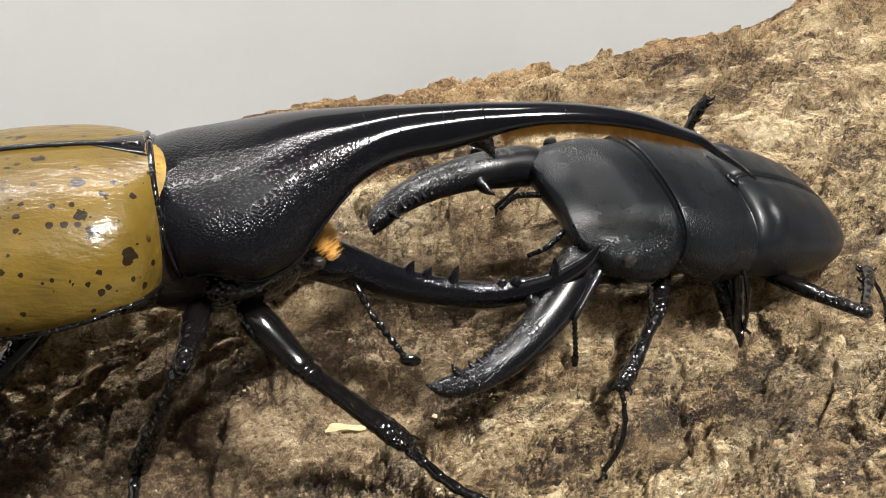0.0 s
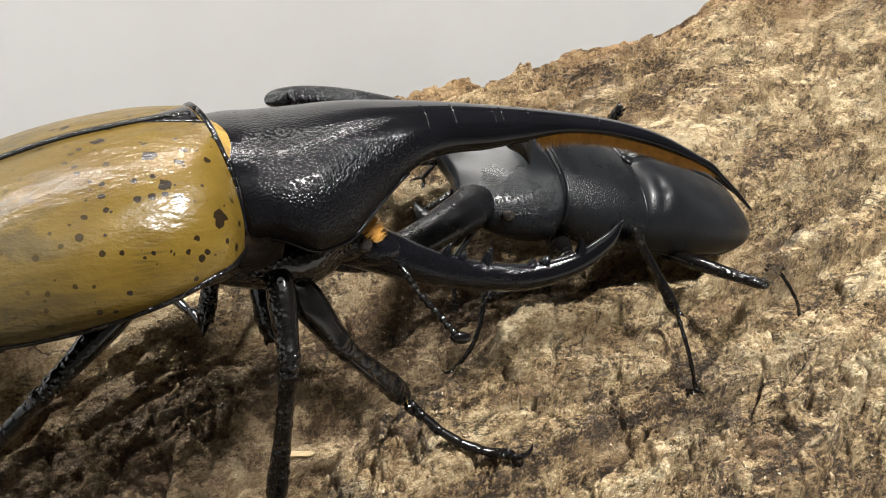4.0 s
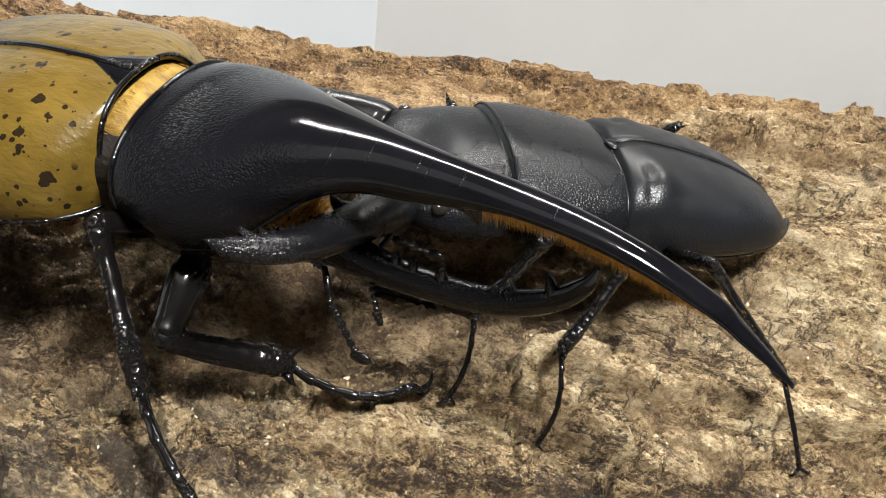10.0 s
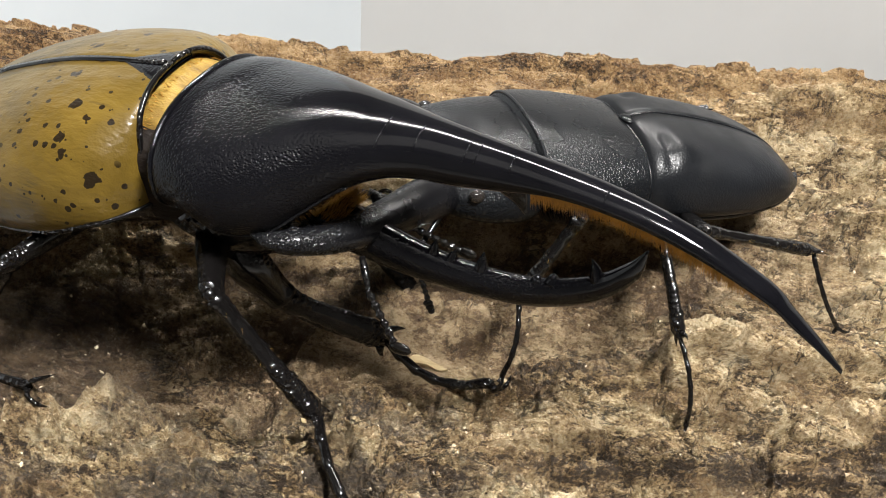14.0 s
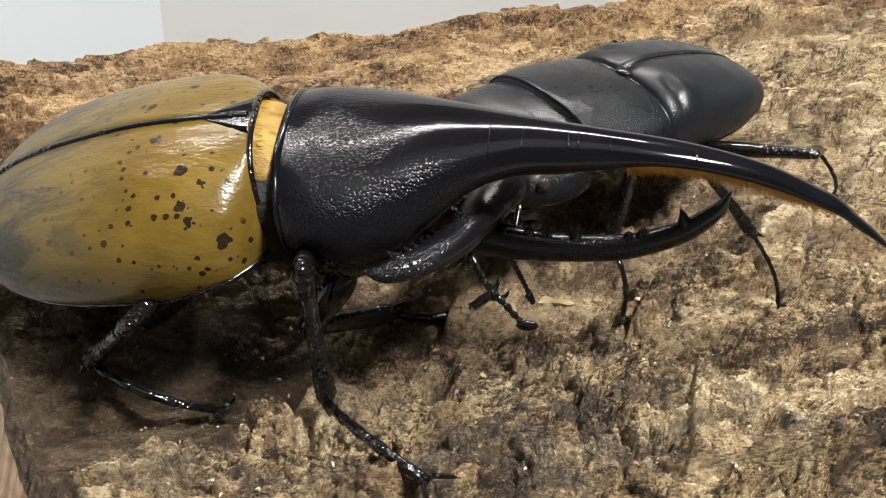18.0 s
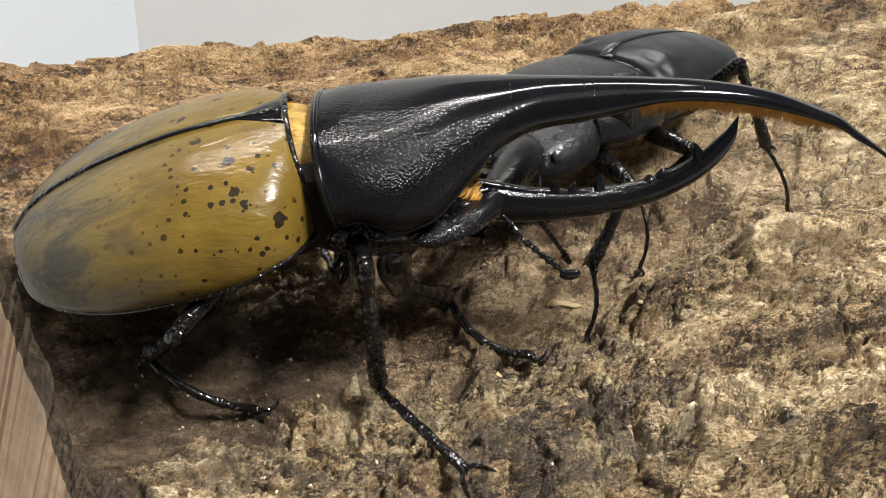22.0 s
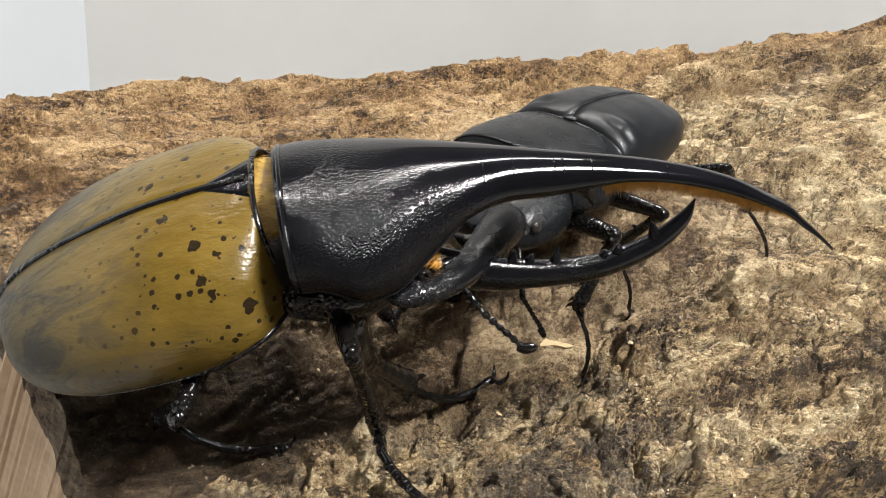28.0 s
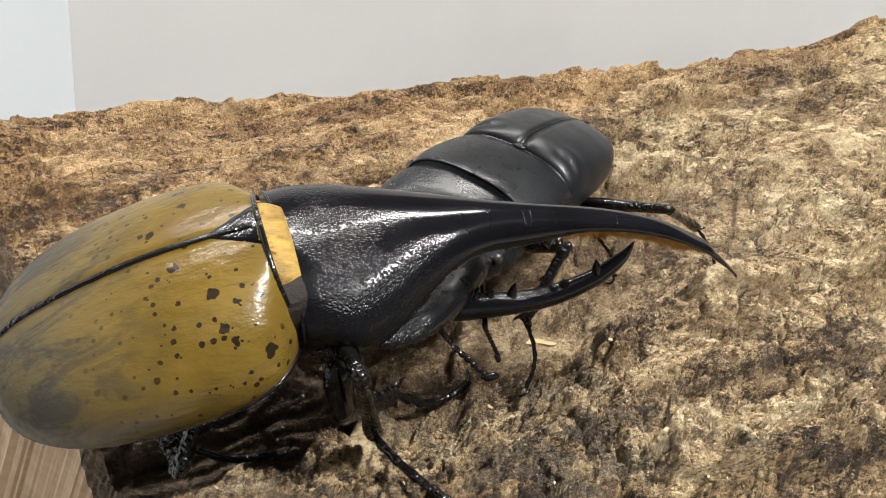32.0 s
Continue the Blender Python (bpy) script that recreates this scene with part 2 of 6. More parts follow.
def make_elytra():
    m, nd, lk, b = material("ochre_wing_case")
    free = coords(nd, lk)
    big = tex_noise(nd, lk, free, 70, 4, 0.6)
    col = ramp(nd, lk, big, [(0.3, (0.070, 0.044, 0.007)), (0.5, (0.104, 0.066, 0.011)), (0.72, (0.138, 0.090, 0.018))])
    tc, sep = nd.new("ShaderNodeTexCoord"), nd.new("ShaderNodeSeparateXYZ")
    lk.new(tc.outputs["Object"], sep.inputs[0])
    # dull, smudged rear half
    rear = nd.new("ShaderNodeMapRange")
    rear.inputs["From Min"].default_value, rear.inputs["From Max"].default_value = -0.018, -0.036
    lk.new(sep.outputs["X"], rear.inputs["Value"])
    smoke = tex_noise(nd, lk, coords(nd, lk, (0.45, 1.5, 1.5)), 130, 7, 0.7, 0.8)
    veil = maths(nd, lk, "MULTIPLY", rear.outputs[0], ramp(nd, lk, smoke, [(0.25, (1, 1, 1)), (0.6, (0.85, 0.85, 0.85))]))
    col = mixed(nd, lk, veil, col, (0.070, 0.054, 0.025))
    blot = maths(nd, lk, "MULTIPLY", rear.outputs[0], ramp(nd, lk, smoke, [(0.44, (0.9, 0.9, 0.9)), (0.54, (0, 0, 0))]))
    col = mixed(nd, lk, blot, col, (0.030, 0.027, 0.020))
    veins = ramp(nd, lk, tex_noise(nd, lk, coords(nd, lk, (0.22, 2.2, 2.2)), 95, 6, 0.6, 0.5), [(0.475, (0, 0, 0)), (0.495, (1, 1, 1)), (0.505, (1, 1, 1)), (0.525, (0, 0, 0))])
    col = mixed(nd, lk, maths(nd, lk, "MULTIPLY", maths(nd, lk, "MULTIPLY", veins, ramp(nd, lk, tex_noise(nd, lk, free, 90, 2, 0.5), [(0.56, (0, 0, 0)), (0.64, (1, 1, 1))])), 0.6), col, (0.035, 0.027, 0.012))
    # scattered dark spots, and three large ones
    jig = nd.new("ShaderNodeTexNoise")
    jig.inputs["Scale"].default_value, jig.inputs["Detail"].default_value = 1400, 3
    lk.new(free, jig.inputs["Vector"])
    jog = nd.new("ShaderNodeVectorMath")
    jog.operation = "MULTIPLY_ADD"
    jog.inputs[1].default_value = (0.0004, 0.0004, 0.0004)
    lk.new(jig.outputs["Color"], jog.inputs[0])
    lk.new(free, jog.inputs[2])
    dots = jog.outputs[0]
    c1 = tex_cells(nd, lk, dots, 480)
    sz = nd.new("ShaderNodeSeparateColor")
    lk.new(c1.outputs["Color"], sz.inputs[0])
    lim = maths(nd, lk, "SUBTRACT", maths(nd, lk, "MULTIPLY", maths(nd, lk, "MULTIPLY", sz.outputs[0], sz.outputs[0]), 0.31), 0.05)
    spots = maths(nd, lk, "LESS_THAN", c1.outputs["Distance"], lim)
    c2 = tex_cells(nd, lk, dots, 720)
    sz2 = nd.new("ShaderNodeSeparateColor")
    lk.new(c2.outputs["Color"], sz2.inputs[0])
    small = maths(nd, lk, "LESS_THAN", c2.outputs["Distance"], maths(nd, lk, "SUBTRACT", maths(nd, lk, "MULTIPLY", sz2.outputs[1], 0.52), 0.17))
    patchy = ramp(nd, lk, tex_noise(nd, lk, free, 110, 2, 0.5), [(0.30, (0, 0, 0)), (0.38, (1, 1, 1))])
    spots = maths(nd, lk, "MULTIPLY", maths(nd, lk, "MAXIMUM", maths(nd, lk, "MULTIPLY", spots, patchy), small), maths(nd, lk, "SUBTRACT", 1.0, maths(nd, lk, "MULTIPLY", rear.outputs[0], 0.9)))
    for p, r in (((-0.0123, -0.0114, 0.0065), 0.00095), ((-0.0066, -0.0178, 0.0002), 0.00105), ((-0.0171, -0.0056, 0.0072), 0.0007), ((-0.0194, 0.0020, 0.0076), 0.0007), ((-0.0140, 0.0062, 0.0084), 0.0007), ((-0.0120, -0.0160, 0.0040), 0.0007), ((-0.0095, -0.0135, 0.0055), 0.0006), ((-0.0110, -0.0172, 0.0026), 0.0006)):
        dv = nd.new("ShaderNodeVectorMath")
        dv.operation = "DISTANCE"
        dv.inputs[1].default_value = p
        wob = nd.new("ShaderNodeVectorMath")
        wob.operation = "ADD"
        nz = nd.new("ShaderNodeTexNoise")
        nz.inputs["Scale"].default_value = 700
        lk.new(tc.outputs["Object"], nz.inputs["Vector"])
        sc = nd.new("ShaderNodeVectorMath")
        sc.operation = "MULTIPLY_ADD"
        sc.inputs[1].default_value, sc.inputs[2].default_value = (0.002,) * 3, (-0.001,) * 3
        lk.new(nz.outputs["Color"], sc.inputs[0])
        lk.new(tc.outputs["Object"], wob.inputs[0])
        lk.new(sc.outputs[0], wob.inputs[1])
        lk.new(wob.outputs[0], dv.inputs[0])
        spots = maths(nd, lk, "MAXIMUM", spots, maths(nd, lk, "LESS_THAN", dv.outputs["Value"], r))
    col = mixed(nd, lk, maths(nd, lk, "MULTIPLY", spots, 0.95), col, (0.008, 0.005, 0.003))
    lk.new(col, b.inputs["Base Color"])
    lk.new(mixed(nd, lk, rear.outputs[0], (0.33, 0.33, 0.33), (0.55, 0.55, 0.55)), b.inputs["Roughness"])
    b.inputs["Coat Weight"].default_value, b.inputs["Coat Roughness"].default_value = 0.2, 0.08
    b.inputs["Specular IOR Level"].default_value = 0.14
    relief(nd, lk, b, tex_noise(nd, lk, coords(nd, lk, (0.5, 1, 1)), 260, 5, 0.6), 0.0006, 0.7)
    return m


def make_plain(name, stops, scale, rough, bump=0.0, stretch=(1, 1, 1), spec=0.5):
    m, nd, lk, b = material(name)
    v = coords(nd, lk, stretch)
    n = tex_noise(nd, lk, v, scale, 7, 0.62)
    lk.new(ramp(nd, lk, n, stops), b.inputs["Base Color"])
    lk.new(ramp(nd, lk, n, [(0.3, (rough * 0.85,) * 3), (0.7, (min(1, rough * 1.15),) * 3)]), b.inputs["Roughness"])
    b.inputs["Specular IOR Level"].default_value = spec
    if bump:
        relief(nd, lk, b, n, bump, 0.8)
    return m


# ---------------------------------------------------------------- log relief
AX = np.array((0.8486, 0.5291))
SX = np.array((-0.5291, 0.8486))


def smooth(lo, hi, v):
    k = np.clip((v - lo) / (hi - lo), 0, 1)
    return k * k * (3 - 2 * k)


def log_base(x, y):
    """Height of the log's broad form at x, y, all in millimetres; a runs along the log, s across it."""
    a, s = AX[0] * x + AX[1] * y, SX[0] * x + SX[1] * y
    knots = (-120, -60, -40, -20, 0, 30, 60, 85, 110, 130, 155, 168, 185)
    z = 0.0
    for k in (-6, -3, 0, 3, 6):
        z = z + np.interp(s + k, knots, (-40, -8, 1, 2, 1.5, 4, 5.5, 3, -6, -17, -28, -40, -75)) / 5
    far = 190 * np.tanh(a / 190)
    z = z + np.interp(s, (-60, -20, 0, 30, 70, 155), (-0.20, -0.16, -0.075, 0.0, -0.03, -0.24)) * far
    groove = np.interp(a, (-70, -12, 10, 40, 85, 112), (10, 10, 5.5, 4.5, 3.5, 0))
    lip = 3.5 + 1.6 * np.sin(a * 0.21) + 1.0 * np.sin(a * 0.53 + 1)
    z = z - groove * smooth(lip - 1.2, lip + 2.8, s) * (1 - smooth(20, 44, s))
    for ca, cs, r, h in ((8.2, -32.9, 3.2, 2.6), (-11.9, -20.4, 4.2, 2.4), (39.9, -2.7, 4.5, 2.2), (29, 22, 6.5, 5.5), (17, 24, 6.0, 4.5), (36, -7, 6, 3.2), (2, -2, 11, 2.0), (-30, 2, 9, 3.0), (-10, -20, 12, 2.5), (19, 156, 9, 4.5), (50, 150, 11, 3.0), (88, -2, 18, 2.5), (250, 85, 22, 5)):
        z = z + h * np.exp(-(((a - ca) / r) ** 2 + ((s - cs) / r) ** 2))
    z = z - 4 * smooth(120, 190, a) * smooth(55, 85, s)
    z = z + 3 * smooth(20, 45, a) * (1 - smooth(90, 130, a)) * smooth(80, 105, s)
    return z


BARK = make_bark()
CRUMB = make_crumb()
ELYTRA = make_elytra()
BLACK = make_chitin("glossy_black_chitin", (0.0028, 0.0028, 0.0036), 0.085, 2600, 0.00006, 0.12)
PITTED = make_chitin("pitted_black_chitin", (0.0028, 0.0028, 0.0036), 0.09, 2700, 0.00007, 0.06, "pitted", 0.17)
LEGBLACK = make_chitin("wet_black_leg_chitin", (0.0034, 0.003, 0.0029), 0.15, 1300, 0.0004, 0.16, None, 0.36)
STAGBLACK = make_chitin("satin_black_chitin", (0.004, 0.0045, 0.0053), 0.27, 3000, 0.00009, 0.03, "pitted", 0.20)
STAGBACK = make_chitin("dull_black_wing_case", (0.005, 0.0055, 0.0065), 0.36, 2600, 0.00003, 0.03, None, 0.20)
MANDIBLE = make_chitin("stippled_black_chitin", (0.003, 0.003, 0.0036), 0.24, 2800, 0.00012, 0.03, None, 0.3)
GOLD = make_plain("golden_membrane", [(0.36, (0.05, 0.026, 0.006)), (0.47, (0.17, 0.10, 0.018)), (0.60, (0.26, 0.165, 0.032)), (0.75, (0.36, 0.25, 0.07))], 260, 0.55, 0.0012, (0.4, 1, 1), 0.25)
FOLD = make_plain("dark_neck_fold", [(0.35, (0.005, 0.0035, 0.003)), (0.6, (0.010, 0.0065, 0.004)), (0.75, (0.03, 0.018, 0.008))], 220, 0.6, 0.0012, (0.5, 1, 1), 0.15)
HAIR = make_plain("orange_hair", [(0.3, (0.30, 0.13, 0.014)), (0.6, (0.52, 0.26, 0.035)), (0.8, (0.64, 0.37, 0.08))], 900, 0.6)
WALLPAINT = make_plain("off_white_wall", [(0.3, (0.47, 0.469, 0.463)), (0.7, (0.52, 0.519, 0.513))], 7, 0.75, 0.0006, spec=0.3)
COOLWALL = make_plain("cool_white_board", [(0.3, (0.50, 0.535, 0.56)), (0.7, (0.54, 0.575, 0.60))], 5, 0.7, 0.0004, spec=0.3)
ROOMPAINT = make_plain("plain_room_paint", [(0.3, (0.36, 0.355, 0.345)), (0.7, (0.41, 0.405, 0.395))], 3, 0.85, 0.001, spec=0.2)
TABLE = make_plain("pale_table_top", [(0.3, (0.52, 0.50, 0.47)), (0.7, (0.60, 0.58, 0.55))], 12, 0.5, 0.0002)
CUTWOOD = make_plain("pale_sawn_wood", [(0.3, (0.40, 0.27, 0.165)), (0.55, (0.50, 0.35, 0.225)), (0.75, (0.58, 0.43, 0.30))], 60, 0.7, 0.0006, (1, 1, 5))
ENDGRAIN = make_plain("sawn_end_grain", [(0.3, (0.035, 0.023, 0.014)), (0.5, (0.10, 0.068, 0.04)), (0.72, (0.22, 0.155, 0.095))], 260, 0.85, 0.0012, (1, 1, 5))
CHIP = make_plain("pale_wood_chip", [(0.3, (0.26, 0.19, 0.095)), (0.7, (0.40, 0.31, 0.17))], 500, 0.75, 0.0003, (1, 4, 1))
GLASS_EYE = make_chitin("dark_eye", (0.012, 0.010, 0.009), 0.12, 6000, 0.00003, 0.8)


# ---------------------------------------------------------------- mesh helpers
MM = 0.001


def part(name, data, mat, parent=None, label="", flat=False):
    """Links a mesh as one object, in millimetres unless told, under a thing or a part."""
    if isinstance(data, bmesh.types.BMesh):
        me = bpy.data.meshes.new(name)
        data.to_mesh(me)
        data.free()
    else:
        me = data
    me.materials.append(mat)
    me.polygons.foreach_set("use_smooth", [not flat] * len(me.polygons))
    ob = new(name, me)
    if parent is not None:
        ob.parent = parent
    if label:
        ob["label"] = label
    return ob


def mesh_of(name, verts, faces):
    me = bpy.data.meshes.new(name)
    me.from_pydata([tuple(v) for v in verts], [], faces)
    me.update()
    return me


def merged(name, pieces):
    vs, fs = [], []
    for v, f in pieces:
        o = len(vs)
        vs += [tuple(p) for p in v]
        fs += [tuple(i + o for i in q) for q in f]
    return mesh_of(name, vs, fs)


def loft(rings, caps=True):
    """Vertices and faces of a skin over rings of equal length."""
    n, k = len(rings[0]), len(rings)
    vs = [p for r in rings for p in r]
    fs = [(i * n + j, i * n + (j + 1) % n, (i + 1) * n + (j + 1) % n, (i + 1) * n + j) for i in range(k - 1) for j in range(n)]
    if caps:
        fs += [tuple(range(n))[::-1], tuple((k - 1) * n + j for j in range(n))]
    return vs, fs


def spline(stations, count):
    """Smooth (Catmull-Rom) resampling of rows of numbers."""
    st = np.array(stations, float)
    pad = np.vstack([2 * st[0] - st[1], st, 2 * st[-1] - st[-2]])
    out = []
    for u in np.linspace(0, len(st) - 1 - 1e-9, count):
        i, k = int(u), u - int(u)
        a, b, c, d = pad[i : i + 4]
        out.append(0.5 * (2 * b + (c - a) * k + (2 * a - 5 * b + 4 * c - d) * k * k + (3 * b - a - 3 * c + d) * k**3))
    return np.array(out)


def tube(points, radii, n=12, count=None, squash=1.0, side=(0, 1, 0)):
    """A round rod along points (mm), with a radius at each; squash flattens it across side."""
    rows = spline([(*p, r) for p, r in zip(points, radii)], count or 6 * len(points))
    rings = []
    pts = rows[:, :3]
    tan = np.gradient(pts, axis=0)
    tan /= np.linalg.norm(tan, axis=1)[:, None] + 1e-12
    for p, t, r in zip(pts, tan, rows[:, 3]):
        u = np.array(side, float)
        u = u - t * (u @ t)
        u /= np.linalg.norm(u) + 1e-12
        v = np.cross(t, u)
        r = max(r, 0.02)
        rings.append([(p + r * (squash * math.cos(q) * u + math.sin(q) * v)) * MM for q in np.linspace(0, 2 * math.pi, n, endpoint=False)])
    return loft(rings)


def ball(c, r, n=16, m=10):
    rings = []
    for i in range(1, m):
        q = math.pi * i / m
        rings.append([((c[0] + r[0] * math.sin(q) * math.cos(w)) * MM, (c[1] + r[1] * math.sin(q) * math.sin(w)) * MM, (c[2] + r[2] * math.cos(q)) * MM) for w in np.linspace(0, 2 * math.pi, n, endpoint=False)])
    return loft(rings)


def cone_hairs(roots, ways, lengths, r0):
    """Many thin three-sided bristles in one mesh (mm)."""
    vs, fs = [], []
    for p, w, l in zip(roots, ways, lengths):
        w = np.array(w) / np.linalg.norm(w)
        u = np.cross(w, (0.3, 0.5, 0.81))
        u /= np.linalg.norm(u)
        v = np.cross(w, u)
        o = len(vs)
        for q in (0, 2.094, 4.189):
            vs.append((np.array(p) + r0 * (math.cos(q) * u + math.sin(q) * v)) * MM)
        vs.append((np.array(p) + l * w) * MM)
        fs += [(o, o + 1, o + 3), (o + 1, o + 2, o + 3), (o + 2, o, o + 3)]
    return vs, fs


# ---------------------------------------------------------------- room
CORNER = np.array((-0.1394, 0.3368))
DIR_R = np.array((0.93, 0.3676))
DIR_L = np.array((-0.30, -0.954))


def wall_slab(name, p, q, z0, z1, thick, mat):
    """An upright slab from p to q; thickness on its left side."""
    d = (q - p) / np.linalg.norm(q - p)
    nrm = np.array((-d[1], d[0])) * thick
    vs = [(*c, z) for z in (z0, z1) for c in (p, q, q + nrm, p + nrm)]
    fs = [(3, 2, 1, 0), (4, 5, 6, 7), (0, 1, 5, 4), (1, 2, 6, 5), (2, 3, 7, 6), (3, 0, 4, 7)]
    return tagged(part(name, mesh_of(name, vs, fs), mat, None, "", True), kind="structure")


ZT = -0.25
R_END, L_END = CORNER + 1.1 * DIR_R, CORNER + 0.75 * DIR_L
tagged(wall_slab("backdrop_back", R_END, CORNER, ZT, 0.14, -0.006, WALLPAINT), "plain off-white board standing behind the log")
tagged(wall_slab("backdrop_side", CORNER, L_END, ZT, 0.14, -0.006, COOLWALL), "plain cool white board standing beside the log")
# walls and ceiling out of view, added to set reflections and bounce
room = [np.array(c) for c in ((-2.2, 2.4), (-2.2, -2.0), (2.6, -2.0), (2.6, 2.4))]
for i, nm in enumerate(("unseen_wall_west", "unseen_wall_south", "unseen_wall_east", "unseen_wall_north")):
    tagged(wall_slab(nm, room[i], room[(i + 1) % 4], ZT - 0.02, 1.7, -0.05, ROOMPAINT), "plain dim unseen wall, added to close the room")
for nm, z0, z1, mt, lb in (("floor", ZT - 0.04, ZT, TABLE, "pale table top under the log"), ("ceiling", 1.7, 1.75, ROOMPAINT, "plain dim unseen ceiling, added to close the room")):
    vs = [(*(c * 1.04), z) for z in (z0, z1) for c in room]
    tagged(part(nm, mesh_of(nm, vs, [(3, 2, 1, 0), (4, 5, 6, 7), (0, 1, 5, 4), (1, 2, 6, 5), (2, 3, 7, 6), (3, 0, 4, 7)]), mt, None, lb, True), kind="structure")


# ---------------------------------------------------------------- log
TABS = {k: np.random.RandomState(k).rand(256, 256) for k in range(12)}


def vnoise(x, y, k):
    t = TABS[k]
    ix, iy = np.floor(x).astype(int), np.floor(y).astype(int)
    fx, fy = x - ix, y - iy
    fx, fy = fx * fx * (3 - 2 * fx), fy * fy * (3 - 2 * fy)
    g = lambda i, j: t[i % 256, j % 256]
    return (g(ix, iy) * (1 - fx) + g(ix + 1, iy) * fx) * (1 - fy) + (g(ix, iy + 1) * (1 - fx) + g(ix + 1, iy + 1) * fx) * fy


def fbm(x, y, k, octaves=4, gain=0.5):
    v, amp, tot = 0.0, 1.0, 0.0
    for o in range(octaves):
        v, tot = v + amp * vnoise(x * 2**o + 17.3 * o, y * 2**o + 5.1 * o, (k + o) % 12), tot + amp
        amp *= gain
    return v / tot


def cells(x, y, k):
    """Distance to the nearest cell edge, a random number per cell, and the place within the cell."""
    tx, ty, tv = TABS[k % 12], TABS[(k + 1) % 12], TABS[(k + 2) % 12]
    ix, iy = np.floor(x).astype(int), np.floor(y).astype(int)
    d1, d2, val = np.full(x.shape, 9.0), np.full(x.shape, 9.0), np.zeros(x.shape)
    ux, uy = np.zeros(x.shape), np.zeros(x.shape)
    for i in (-1, 0, 1):
        for j in (-1, 0, 1):
            cx, cy = ix + i, iy + j
            qx, qy = x - cx - tx[cx % 256, cy % 256], y - cy - ty[cx % 256, cy % 256]
            d = np.hypot(qx, qy)
            near = d < d1
            d2 = np.where(near, d1, np.minimum(d2, d))
            val = np.where(near, tv[cx % 256, cy % 256], val)
            ux, uy = np.where(near, qx, ux), np.where(near, qy, uy)
            d1 = np.where(near, d, d1)
    return d2 - d1, val, ux, uy


def facets(x, y, k, lean):
    """Broken chunks: each cell has its own height and its own tilt, with a gap round it."""
    e, v, ux, uy = cells(x, y, k)
    w1, w2 = (v * 7.31) % 1 - 0.5, (v * 13.77) % 1 - 0.5
    return e, v, (v - 0.5) + lean * (w1 * ux + w2 * uy)


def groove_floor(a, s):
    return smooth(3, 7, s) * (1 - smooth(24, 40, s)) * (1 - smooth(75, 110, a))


def terrace(h, steep=0.72):
    """Stacked layers with sharp broken edges."""
    k = np.floor(h)
    return k + smooth(steep, 1.0, h - k)


def rubble_zone(a, s):
    """Where the outer bark is broken into chunks: along the near ridge and in scattered patches."""
    ridge = (1 - smooth(2, 12, s)) * (1 - smooth(55, 95, a))
    return np.clip(0.85 * ridge * smooth(0.30, 0.46, fbm(a / 24, s / 15, 7, 3)) + smooth(0.56, 0.68, fbm(a / 32, s / 17, 7, 3)) * (1 - smooth(45, 80, s)) + 0.6 * dark_zone(a, s), 0, 1)


